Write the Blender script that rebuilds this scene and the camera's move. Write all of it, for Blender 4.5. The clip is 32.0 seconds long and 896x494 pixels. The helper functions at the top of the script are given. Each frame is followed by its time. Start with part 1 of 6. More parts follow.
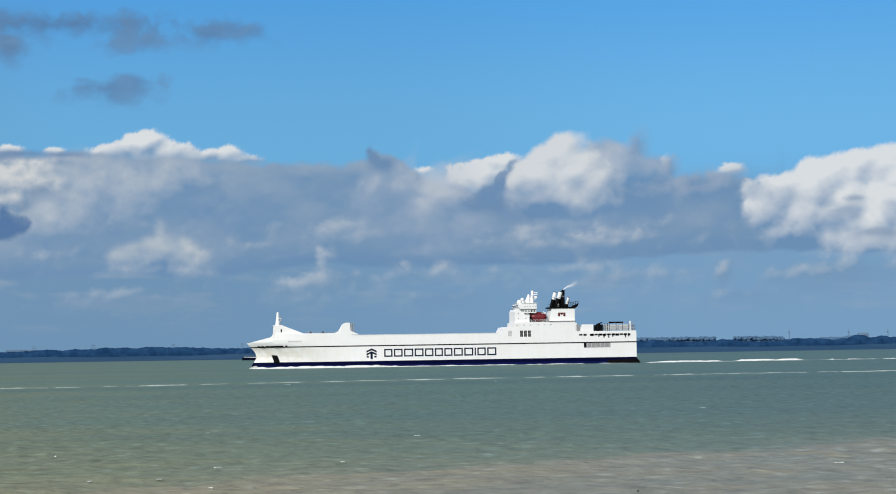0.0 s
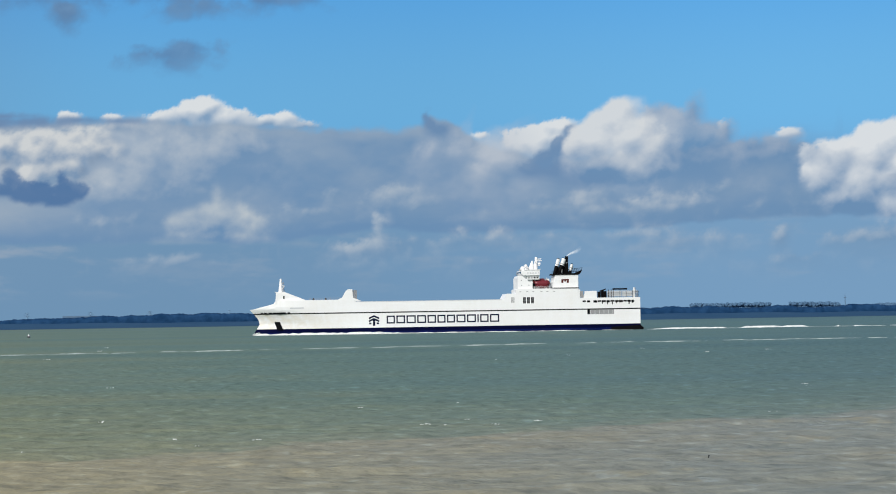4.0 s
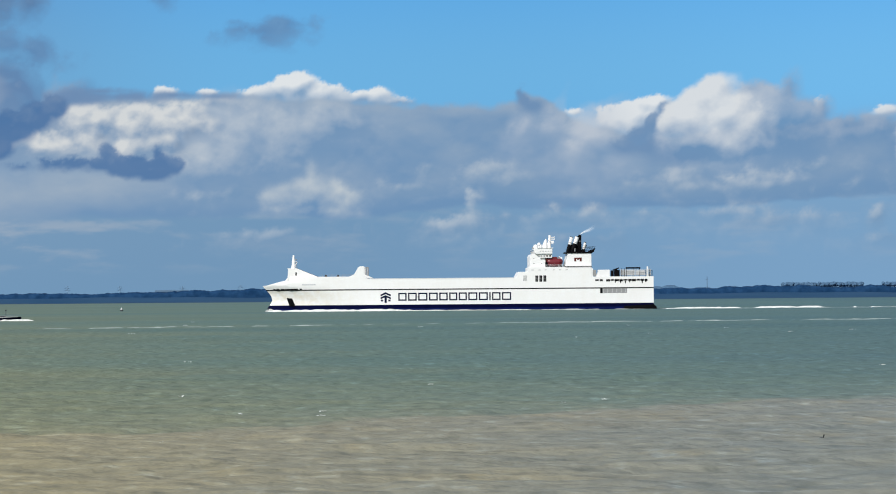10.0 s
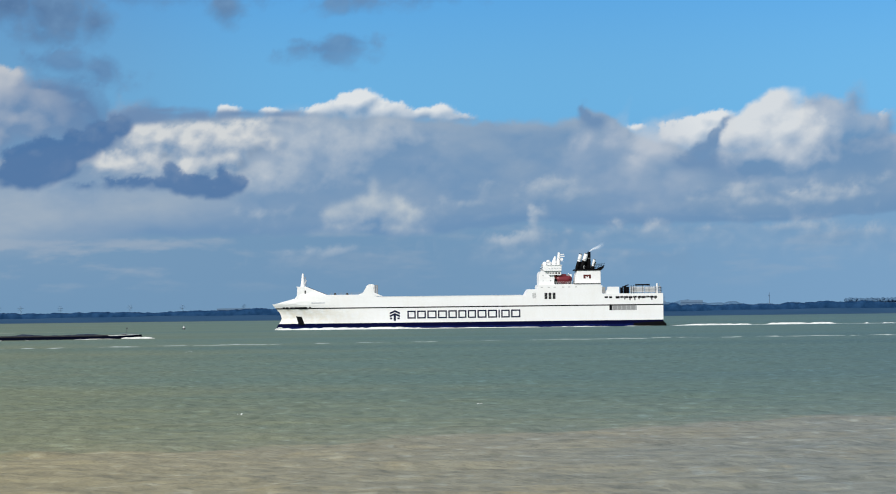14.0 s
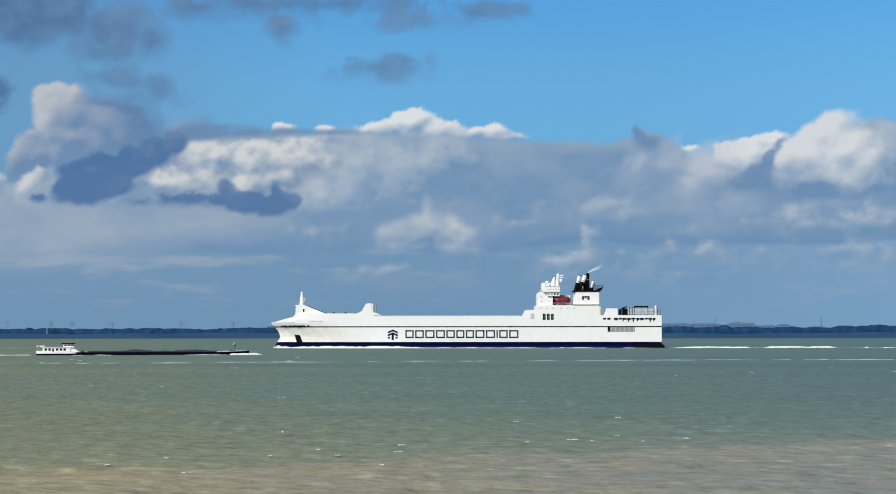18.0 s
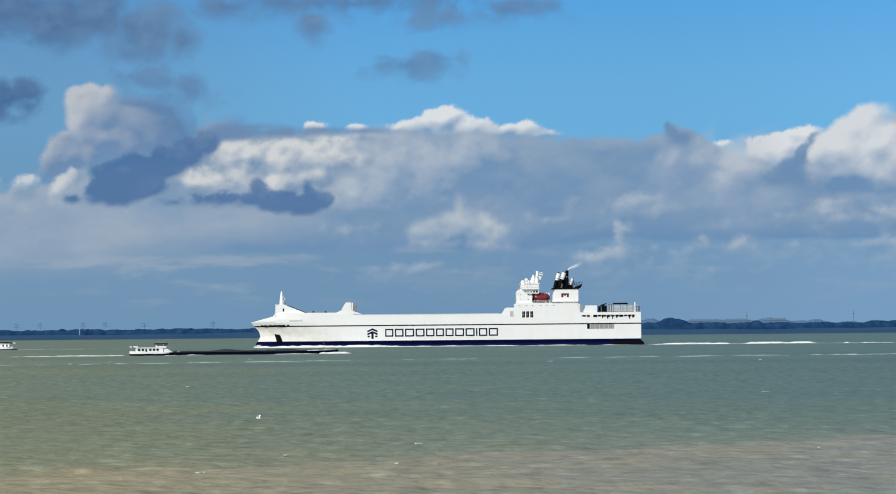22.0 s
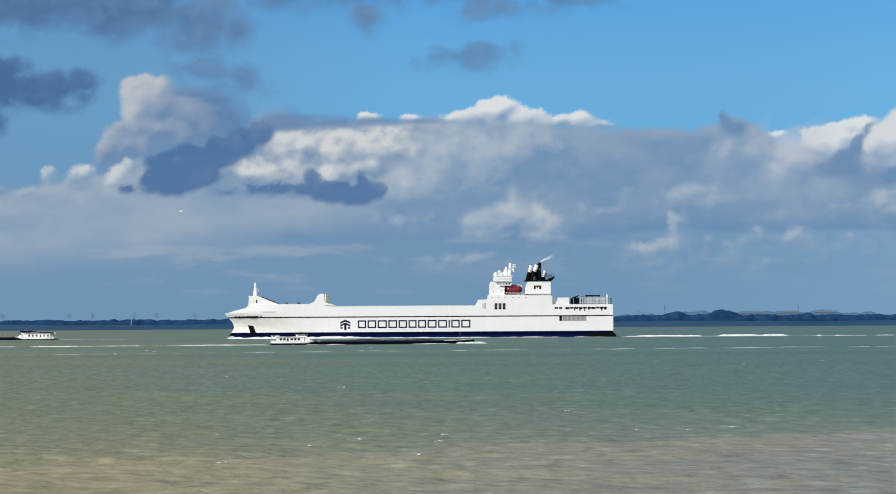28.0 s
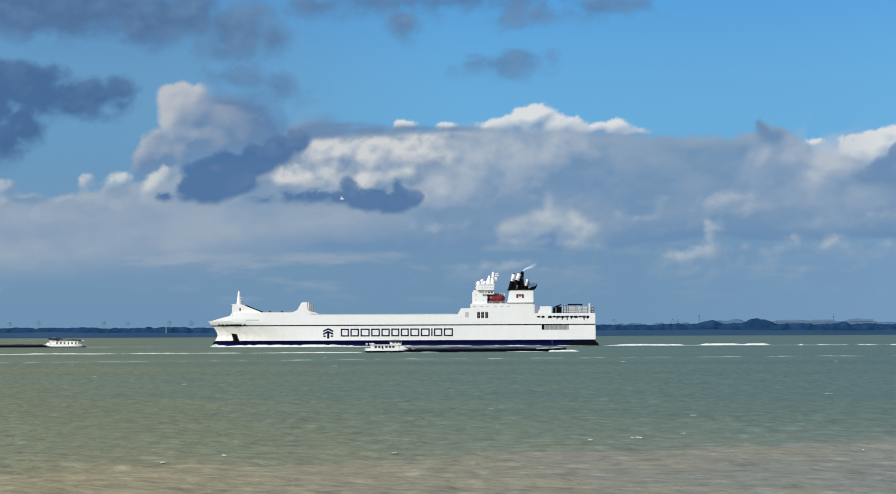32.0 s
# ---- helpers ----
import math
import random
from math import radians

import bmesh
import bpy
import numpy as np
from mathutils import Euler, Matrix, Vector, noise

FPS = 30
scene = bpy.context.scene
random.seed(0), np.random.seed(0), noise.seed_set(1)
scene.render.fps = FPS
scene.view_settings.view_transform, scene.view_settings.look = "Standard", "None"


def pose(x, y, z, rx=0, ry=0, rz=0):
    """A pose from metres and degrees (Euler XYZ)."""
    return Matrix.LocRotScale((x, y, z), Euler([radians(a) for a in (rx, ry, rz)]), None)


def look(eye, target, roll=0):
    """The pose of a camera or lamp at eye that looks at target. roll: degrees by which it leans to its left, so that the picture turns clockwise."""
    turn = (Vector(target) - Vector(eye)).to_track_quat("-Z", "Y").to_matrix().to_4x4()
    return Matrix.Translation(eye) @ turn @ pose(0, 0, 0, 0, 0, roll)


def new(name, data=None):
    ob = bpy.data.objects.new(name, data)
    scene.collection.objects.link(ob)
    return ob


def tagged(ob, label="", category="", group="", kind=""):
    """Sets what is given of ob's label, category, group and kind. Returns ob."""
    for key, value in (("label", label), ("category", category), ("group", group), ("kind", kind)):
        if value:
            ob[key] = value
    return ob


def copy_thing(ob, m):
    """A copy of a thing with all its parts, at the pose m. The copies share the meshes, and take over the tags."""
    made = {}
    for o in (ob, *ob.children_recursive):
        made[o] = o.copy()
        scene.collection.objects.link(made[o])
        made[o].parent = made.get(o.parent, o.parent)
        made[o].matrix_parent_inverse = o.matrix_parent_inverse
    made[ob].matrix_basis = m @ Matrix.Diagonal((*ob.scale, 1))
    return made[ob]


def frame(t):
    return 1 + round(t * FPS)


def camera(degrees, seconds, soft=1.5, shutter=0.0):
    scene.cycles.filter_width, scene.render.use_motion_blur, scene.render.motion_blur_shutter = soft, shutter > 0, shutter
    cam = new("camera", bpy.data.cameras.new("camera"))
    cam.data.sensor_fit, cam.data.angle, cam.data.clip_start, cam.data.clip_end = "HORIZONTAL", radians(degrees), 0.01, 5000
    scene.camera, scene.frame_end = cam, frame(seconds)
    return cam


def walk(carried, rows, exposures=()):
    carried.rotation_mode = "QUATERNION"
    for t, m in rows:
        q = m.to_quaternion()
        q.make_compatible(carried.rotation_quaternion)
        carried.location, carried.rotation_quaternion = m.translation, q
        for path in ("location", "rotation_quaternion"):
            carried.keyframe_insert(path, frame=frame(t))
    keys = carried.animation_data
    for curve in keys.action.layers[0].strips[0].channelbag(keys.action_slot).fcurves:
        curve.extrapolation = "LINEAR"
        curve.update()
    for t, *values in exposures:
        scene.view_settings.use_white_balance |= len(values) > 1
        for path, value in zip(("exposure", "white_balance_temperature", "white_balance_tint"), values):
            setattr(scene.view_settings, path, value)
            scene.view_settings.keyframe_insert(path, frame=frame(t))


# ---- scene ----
cam = camera(26.0, 32.0, soft=1.05)
EYE = (0.0, 0.0, 7.2)
# seconds, heading to the right, tilt up, lean (degrees)
PATH = [
    (0, 5.479, 3.053, -0.903),
    (0.5, 5.377, 2.992, -0.931),
    (1, 5.291, 2.843, -0.950),
    (1.5, 5.191, 2.655, -1.002),
    (2, 5.112, 2.485, -1.054),
    (2.5, 5.007, 2.366, -1.080),
    (3, 4.770, 2.250, -1.063),
    (3.5, 4.372, 2.164, -0.999),
    (4, 3.866, 2.072, -0.918),
    (4.5, 3.316, 1.988, -0.752),
    (6.5, 2.522, 2.043, -0.486),
    (7, 2.652, 2.054, -0.275),
    (7.5, 2.701, 1.957, -0.184),
    (8, 2.553, 1.778, -0.196),
    (8.5, 2.238, 1.581, -0.264),
    (9, 1.856, 1.443, -0.351),
    (9.5, 1.496, 1.411, -0.418),
    (10, 1.205, 1.418, -0.454),
    (10.5, 0.926, 1.427, -0.494),
    (11, 0.678, 1.444, -0.540),
    (11.5, 0.410, 1.485, -0.570),
    (12, 0.196, 1.552, -0.596),
    (12.5, 0.004, 1.634, -0.615),
    (13, -0.168, 1.733, -0.646),
    (13.5, -0.350, 1.834, -0.675),
    (14, -0.582, 1.942, -0.680),
    (14.5, -0.968, 2.094, -0.616),
    (15, -1.443, 2.255, -0.469),
    (15.5, -1.911, 2.414, -0.253),
    (17.5, -2.093, 2.519, -0.068),
    (18, -2.074, 2.528, -0.052),
    (18.5, -2.091, 2.528, -0.117),
    (19, -2.140, 2.542, -0.208),
    (19.5, -2.251, 2.549, -0.282),
    (20, -2.371, 2.569, -0.351),
    (20.5, -2.527, 2.564, -0.414),
    (21, -2.691, 2.534, -0.462),
    (21.5, -2.846, 2.511, -0.484),
    (22, -2.981, 2.474, -0.519),
    (22.5, -3.099, 2.444, -0.544),
    (23, -3.181, 2.440, -0.573),
    (23.5, -3.247, 2.438, -0.594),
    (24, -3.336, 2.431, -0.627),
    (24.5, -3.434, 2.417, -0.650),
    (25, -3.570, 2.373, -0.636),
    (25.5, -3.746, 2.346, -0.554),
    (27.5, -4.368, 2.205, -0.424),
    (28, -4.464, 2.223, -0.355),
    (28.5, -4.552, 2.240, -0.301),
    (29, -4.654, 2.261, -0.278),
    (29.5, -4.766, 2.283, -0.276),
    (30, -4.888, 2.307, -0.293),
    (30.5, -5.011, 2.338, -0.309),
    (31, -5.161, 2.392, -0.315),
    (31.5, -5.327, 2.445, -0.298),
    (32, -5.472, 2.473, -0.237),
]


def aim(turn, tilt, lean):
    a, e = radians(turn), radians(tilt)
    way = Vector((math.sin(a) * math.cos(e), math.cos(a) * math.cos(e), math.sin(e)))
    return look(EYE, Vector(EYE) + way * 100, lean)


walk(cam, [(t, aim(a, e, r)) for t, a, e, r in PATH],
     exposures=[(0, -0.02), (3, -0.02), (7, 0.03), (9, 0.07), (13, 0.065), (16, 0.015), (19, -0.01), (25, 0.0), (32, -0.03)])

# ---- light ----
SUN_TURN, SUN_HEIGHT = radians(215), radians(36)   # clockwise from +y, above the horizon
world = bpy.data.worlds.new("sky")
scene.world = world
world.use_nodes = True
wn = world.node_tree
wn.nodes.clear()
sky_tex = wn.nodes.new("ShaderNodeTexSky")
sky_tex.sky_type = 'NISHITA'
sky_tex.sun_disc = False
sky_tex.sun_elevation = SUN_HEIGHT
sky_tex.sun_rotation = SUN_TURN
wbg = wn.nodes.new("ShaderNodeBackground")
wbg.inputs["Strength"].default_value = 0.1
wout = wn.nodes.new("ShaderNodeOutputWorld")
wn.links.new(sky_tex.outputs[0], wbg.inputs[0])
# broken grey-white cloud all over the sky, as over the water
wtc = wn.nodes.new("ShaderNodeTexCoord")
wno = wn.nodes.new("ShaderNodeTexNoise")
wno.inputs["Scale"].default_value, wno.inputs["Detail"].default_value = 2.4, 6
wn.links.new(wtc.outputs["Generated"], wno.inputs["Vector"])
wra = wn.nodes.new("ShaderNodeValToRGB")
wra.color_ramp.elements[0].position, wra.color_ramp.elements[1].position = 0.44, 0.60
wn.links.new(wno.outputs["Fac"], wra.inputs[0])
wcl = wn.nodes.new("ShaderNodeBackground")
wcl.inputs["Color"].default_value = (0.94, 0.97, 1.0, 1)
wcl.inputs["Strength"].default_value = 0.42
wmx = wn.nodes.new("ShaderNodeMixShader")
wn.links.new(wra.outputs[0], wmx.inputs[0])
wn.links.new(wbg.outputs[0], wmx.inputs[1])
wn.links.new(wcl.outputs[0], wmx.inputs[2])
wn.links.new(wmx.outputs[0], wout.inputs[0])

sun_data = bpy.data.lights.new("sun", 'SUN')
sun_data.energy = 3.6
sun_data.angle = radians(0.53)
sun_data.color = (1.0, 0.972, 0.928)
sun = new("sun", sun_data)
sun.matrix_world = look((math.sin(SUN_TURN) * math.cos(SUN_HEIGHT), math.cos(SUN_TURN) * math.cos(SUN_HEIGHT),
                         math.sin(SUN_HEIGHT)), (0, 0, 0))


# ---- materials ----
def material(name):
    m = bpy.data.materials.new(name)
    m.use_nodes = True
    nt = m.node_tree
    return m, nt, nt.nodes["Principled BSDF"]


def node(nt, kind, **values):
    n = nt.nodes.new(kind)
    for k, v in values.items():
        n.inputs[k].default_value = v
    return n


def coords(nt, scale=(1, 1, 1), output="Object"):
    tc = nt.nodes.new("ShaderNodeTexCoord")
    mp = nt.nodes.new("ShaderNodeMapping")
    mp.inputs["Scale"].default_value = scale
    nt.links.new(tc.outputs[output], mp.inputs["Vector"])
    return mp.outputs[0]


def noise_of(nt, vector, scale, detail=4, rough=0.55, distort=0.0):
    n = node(nt, "ShaderNodeTexNoise", Scale=scale, Detail=detail, Roughness=rough, Distortion=distort)
    nt.links.new(vector, n.inputs["Vector"])
    return n.outputs["Fac"]


def ramp(nt, fac, stops):
    r = nt.nodes.new("ShaderNodeValToRGB")
    el = r.color_ramp.elements
    el[0].position, el[0].color = stops[0][0], (*stops[0][1], 1)
    el[1].position, el[1].color = stops[-1][0], (*stops[-1][1], 1)
    for p, c in stops[1:-1]:
        e = el.new(p)
        e.color = (*c, 1)
    nt.links.new(fac, r.inputs[0])
    return r.outputs[0]


def blend(nt, fac, a, b, mode='MIX'):
    m = nt.nodes.new("ShaderNodeMix")
    m.data_type, m.blend_type = 'RGBA', mode
    for slot, v in ((0, fac), (6, a), (7, b)):
        if isinstance(v, (int, float)):
            m.inputs[slot].default_value = v
        elif isinstance(v, tuple):
            m.inputs[slot].default_value = (*v, 1)
        else:
            nt.links.new(v, m.inputs[slot])
    return m.outputs[2]


def sums(nt, op, a, b=0.0, c=0.0):
    m = nt.nodes.new("ShaderNodeMath")
    m.operation = op
    for i, v in enumerate((a, b, c)):
        if isinstance(v, (int, float)):
            m.inputs[i].default_value = v
        else:
            nt.links.new(v, m.inputs[i])
    return m.outputs[0]


def bump(nt, bsdf, height, strength, distance):
    b = node(nt, "ShaderNodeBump", Strength=strength, Distance=distance)
    nt.links.new(height, b.inputs["Height"])
    nt.links.new(b.outputs[0], bsdf.inputs["Normal"])


def painted(name, colour, wear, rough=0.45, scale=0.35, amount=0.35, relief=0.01, metal=0.0, streaks=False, gloss=0.5):
    """Paint on steel: two scales of soiling, and run-down streaks where asked."""
    m, nt, b = material(name)
    v = coords(nt)
    fine = noise_of(nt, v, scale * 9, 5)
    wide = noise_of(nt, v, scale, 3)
    fac = sums(nt, 'MULTIPLY', sums(nt, 'SUBTRACT', sums(nt, 'ADD', fine, wide), 0.75), amount * 2)
    if streaks:
        run = noise_of(nt, coords(nt, (1.0, 1.0, 0.10)), 0.45, 4, 0.6)
        run = sums(nt, 'MULTIPLY', sums(nt, 'SUBTRACT', run, 0.5), amount * 1.6)
        fac = sums(nt, 'ADD', fac, run)
    fac = sums(nt, 'MINIMUM', sums(nt, 'MAXIMUM', fac, 0.0), 1.0)
    nt.links.new(blend(nt, fac, colour, wear), b.inputs["Base Color"])
    b.inputs["Roughness"].default_value = rough
    b.inputs["Metallic"].default_value = metal
    b.inputs["Specular IOR Level"].default_value = gloss
    bump(nt, b, fine, 0.3, relief)
    return m


WHITE = painted("white_ship_paint", (0.83, 0.84, 0.845), (0.73, 0.71, 0.66), 0.4, 0.12, 0.28, 0.02, streaks=True)
WHITE_HOUSE = painted("white_house_paint", (0.83, 0.84, 0.845), (0.72, 0.71, 0.68), 0.45, 0.3, 0.25)
NAVY = painted("navy_boot_top", (0.001, 0.002, 0.022), (0.002, 0.004, 0.040), 0.6, 0.15, 0.4, streaks=True, gloss=0.03)
WET_BLUE = painted("wet_blue_antifouling", (0.001, 0.004, 0.045), (0.002, 0.010, 0.10), 0.35, 0.12, 0.6, streaks=True, gloss=0.10)
NAVY_MARK = painted("navy_marking", (0.005, 0.010, 0.034), (0.014, 0.018, 0.04), 0.5, 0.5, 0.2, gloss=0.06)
DARK_LINE = painted("dark_rubbing_strake", (0.004, 0.004, 0.005), (0.012, 0.011, 0.010), 0.6, 0.5, 0.4, gloss=0.06)
BLACK = painted("black_paint", (0.003, 0.003, 0.004), (0.008, 0.007, 0.007), 0.5, 0.6, 0.4, gloss=0.06)
# near-black for plates over openings: the shade inside is put into the colour
HOLE_DARK = painted("painted_opening_shade", (0.003, 0.004, 0.005), (0.008, 0.008, 0.009), 0.7, 0.6, 0.2, gloss=0.05)
GREY = painted("grey_steel", (0.30, 0.31, 0.32), (0.2, 0.19, 0.17), 0.55, 0.4, 0.4)
PALE_RAIL = painted("pale_grey_railing", (0.60, 0.62, 0.64), (0.46, 0.46, 0.45), 0.5, 0.4, 0.4)
DECK = painted("green_grey_deck", (0.16, 0.20, 0.18), (0.24, 0.17, 0.11), 0.7, 0.3, 0.5)
RED = painted("red_lifeboat_plastic", (0.16, 0.012, 0.022), (0.13, 0.03, 0.03), 0.35, 0.6, 0.3)
BROWN = painted("brown_funnel_mark", (0.10, 0.02, 0.015), (0.05, 0.02, 0.02), 0.5, 0.6, 0.3, gloss=0.12)
STEEL_PIPE = painted("pale_exhaust_steel", (0.62, 0.62, 0.60), (0.30, 0.27, 0.24), 0.3, 0.8, 0.4, metal=0.6)
BARGE_HULL = painted("black_barge_hull", (0.002, 0.003, 0.012), (0.004, 0.006, 0.020), 0.5, 0.3, 0.4, streaks=True, gloss=0.03)
HATCH = painted("dark_hatch_steel", (0.022, 0.026, 0.038), (0.07, 0.07, 0.075), 0.6, 0.5, 0.5)
CARGO = painted("dark_bulk_cargo", (0.012, 0.018, 0.036), (0.095, 0.120, 0.170), 0.9, 0.5, 0.55, 0.1, gloss=0.06)


def stained_white():
    """White hull paint with a cream and rust bloom towards the bow."""
    m = WHITE.copy()
    m.name = "white_paint_with_bow_stains"
    nt = m.node_tree
    b = nt.nodes["Principled BSDF"]
    base = b.inputs["Base Color"].links[0].from_socket
    tc = nt.nodes.new("ShaderNodeTexCoord")
    sep = nt.nodes.new("ShaderNodeSeparateXYZ")
    nt.links.new(tc.outputs["Object"], sep.inputs[0])
    near_bow = nt.nodes.new("ShaderNodeMapRange")
    for i, v in ((1, -150.0), (2, -186.0), (3, 0.0), (4, 0.62)):
        near_bow.inputs[i].default_value = v
    nt.links.new(sep.outputs[0], near_bow.inputs[0])
    blot = ramp(nt, noise_of(nt, coords(nt, (0.25, 0.25, 0.35)), 1.0, 5, 0.65), [(0.35, (0, 0, 0)), (0.7, (0.8, 0.8, 0.8))])
    fac = blend(nt, 1.0, near_bow.outputs[0], blot, 'MULTIPLY')
    nt.links.new(blend(nt, fac, base, (0.62, 0.53, 0.36)), b.inputs["Base Color"])
    return m


HULL_WHITE = stained_white()


def glass_dark():
    m, nt, b = material("dark_window_glass")
    b.inputs["Base Color"].default_value = (0.015, 0.02, 0.025, 1)
    b.inputs["Roughness"].default_value = 0.08
    n = noise_of(nt, coords(nt), 0.8, 2)
    bump(nt, b, n, 0.05, 0.01)
    return m


GLASS = glass_dark()


def foam_material():
    m, nt, b = material("white_foam")
    v = coords(nt)
    n = noise_of(nt, v, 1.2, 6, 0.65)
    nt.links.new(ramp(nt, n, [(0.3, (0.55, 0.60, 0.58)), (0.6, (0.85, 0.86, 0.84))]), b.inputs["Base Color"])
    b.inputs["Roughness"].default_value = 0.9
    bump(nt, b, n, 0.6, 0.15)
    return m


def thin_foam_material():
    m, nt, b = material("thin_spent_foam")
    v = coords(nt)
    n = noise_of(nt, v, 0.5, 6, 0.65)
    nt.links.new(ramp(nt, n, [(0.35, (0.24, 0.31, 0.29)), (0.65, (0.50, 0.56, 0.545))]), b.inputs["Base Color"])
    b.inputs["Roughness"].default_value = 0.85
    bump(nt, b, n, 0.5, 0.1)
    return m


FOAM, THIN_FOAM = foam_material(), thin_foam_material()


def water_material():
    """Silty estuary water: green-grey outside, brown inshore of a tide line, with wind ripples."""
    m, nt, b = material("silty_estuary_water")
    tc = nt.nodes.new("ShaderNodeTexCoord")
    sep = nt.nodes.new("ShaderNodeSeparateXYZ")
    nt.links.new(tc.outputs["Object"], sep.inputs[0])
    x, y = sep.outputs[0], sep.outputs[1]
    # signed distance inshore of the tide line y = 116 + 0.62 x
    line = sums(nt, 'SUBTRACT', sums(nt, 'MULTIPLY_ADD', x, 0.62, 116.0), y)
    wav = noise_of(nt, coords(nt, (1, 1, 1)), 0.055, 5, 0.62)
    wav2 = noise_of(nt, coords(nt, (0.35, 1, 1)), 0.35, 4, 0.6)
    line = sums(nt, 'ADD', line, sums(nt, 'MULTIPLY', sums(nt, 'SUBTRACT', wav, 0.5), 22.0))
    line = sums(nt, 'ADD', line, sums(nt, 'MULTIPLY', sums(nt, 'SUBTRACT', wav2, 0.5), 9.0))
    silt = nt.nodes.new("ShaderNodeMapRange")
    silt.interpolation_type = 'SMOOTHSTEP'
    for i, v in ((1, -2.2), (2, 3.2), (3, 0.0), (4, 1.0)):
        silt.inputs[i].default_value = v
    nt.links.new(line, silt.inputs[0])
    # broad bands of clearer and siltier water along the tide, cloud shadows painted in
    band = noise_of(nt, coords(nt, (0.0022, 0.010, 1)), 1.0, 4, 0.55)
    band2 = noise_of(nt, coords(nt, (0.02, 0.05, 1)), 1.0, 4, 0.6)
    mixf = sums(nt, 'MULTIPLY_ADD', band, 0.82, sums(nt, 'MULTIPLY', band2, 0.18))
    # bearing from the eye: water olive leftwards, teal rightwards, fitted to the view
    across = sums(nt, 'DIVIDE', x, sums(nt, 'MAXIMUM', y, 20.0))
    # more silt the nearer to the tide line
    off = sums(nt, 'MAXIMUM', sums(nt, 'MULTIPLY', line, -1.0), 0.0)
    near = sums(nt, 'DIVIDE', 40.0, sums(nt, 'ADD', off, 40.0))
    mixf = sums(nt, 'ADD', mixf, sums(nt, 'MULTIPLY_ADD', near, 0.24, -0.06))
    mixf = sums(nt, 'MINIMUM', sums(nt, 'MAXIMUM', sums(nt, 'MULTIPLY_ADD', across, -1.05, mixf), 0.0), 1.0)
    green = ramp(nt, mixf, [(0.18, (0.086, 0.158, 0.166)), (0.5, (0.116, 0.184, 0.159)), (0.82, (0.180, 0.211, 0.138))])
    brown = ramp(nt, noise_of(nt, coords(nt, (0.05, 0.12, 1)), 1.0, 4, 0.6),
                 [(0.3, (0.210, 0.234, 0.218)), (0.56, (0.238, 0.246, 0.210)), (0.78, (0.274, 0.254, 0.184))])
    # tan clots of silt stirred up here and there
    clot = ramp(nt, noise_of(nt, coords(nt, (0.16, 0.10, 1)), 1.0, 5, 0.7), [(0.56, (0, 0, 0)), (0.70, (0.5, 0.5, 0.5))])
    brown = blend(nt, clot, brown, (0.325, 0.277, 0.168))
    # silt tanner to the left by bearing from the eye, to fit the view
    tan_left = sums(nt, 'MINIMUM', sums(nt, 'MAXIMUM', sums(nt, 'MULTIPLY_ADD', across, -2.1, 0.34), 0.0), 0.8)
    brown = blend(nt, tan_left, brown, (0.325, 0.284, 0.168))
    # the silt thins out beyond the tide line
    halo = sums(nt, 'DIVIDE', 6.0, sums(nt, 'ADD', off, 14.0))
    base = blend(nt, sums(nt, 'MAXIMUM', silt.outputs[0], halo), green, brown)
    # short streaks with the wavelets' shade and bluish glints painted in
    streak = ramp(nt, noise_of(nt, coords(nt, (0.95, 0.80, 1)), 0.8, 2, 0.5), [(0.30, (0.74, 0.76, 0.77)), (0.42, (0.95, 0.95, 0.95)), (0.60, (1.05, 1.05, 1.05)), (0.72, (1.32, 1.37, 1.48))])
    # long lanes drawn out along x, slightly darker and lighter
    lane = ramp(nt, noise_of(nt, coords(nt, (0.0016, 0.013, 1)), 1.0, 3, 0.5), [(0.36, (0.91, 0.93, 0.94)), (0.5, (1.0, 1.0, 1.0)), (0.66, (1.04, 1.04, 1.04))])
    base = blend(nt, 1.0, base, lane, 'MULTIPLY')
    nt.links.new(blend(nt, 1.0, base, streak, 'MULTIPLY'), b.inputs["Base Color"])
    b.inputs["Roughness"].default_value = 0.55
    b.inputs["IOR"].default_value = 1.33
    b.inputs["Specular IOR Level"].default_value = 0.09
    chop = noise_of(nt, coords(nt, (0.9, 1.1, 1)), 0.7, 3, 0.5)
    swell = noise_of(nt, coords(nt, (0.6, 1.0, 1)), 0.16, 3, 0.5)
    h = sums(nt, 'MULTIPLY_ADD', swell, 0.8, chop)
    bump(nt, b, h, 1.0, 0.4)
    return m


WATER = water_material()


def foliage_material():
    m, nt, b = material("haze_blue_leaf")
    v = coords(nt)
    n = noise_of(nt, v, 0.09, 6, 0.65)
    # leaf colours hold the far haze blue and the cloud shade
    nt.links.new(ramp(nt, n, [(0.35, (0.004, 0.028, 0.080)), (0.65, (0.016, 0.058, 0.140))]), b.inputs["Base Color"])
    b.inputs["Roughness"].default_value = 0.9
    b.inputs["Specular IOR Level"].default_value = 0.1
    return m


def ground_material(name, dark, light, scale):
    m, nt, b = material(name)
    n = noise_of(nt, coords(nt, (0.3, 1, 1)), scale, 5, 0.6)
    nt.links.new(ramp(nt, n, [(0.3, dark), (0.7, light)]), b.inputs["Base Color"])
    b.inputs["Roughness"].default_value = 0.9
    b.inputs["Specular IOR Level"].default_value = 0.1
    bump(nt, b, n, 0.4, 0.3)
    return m


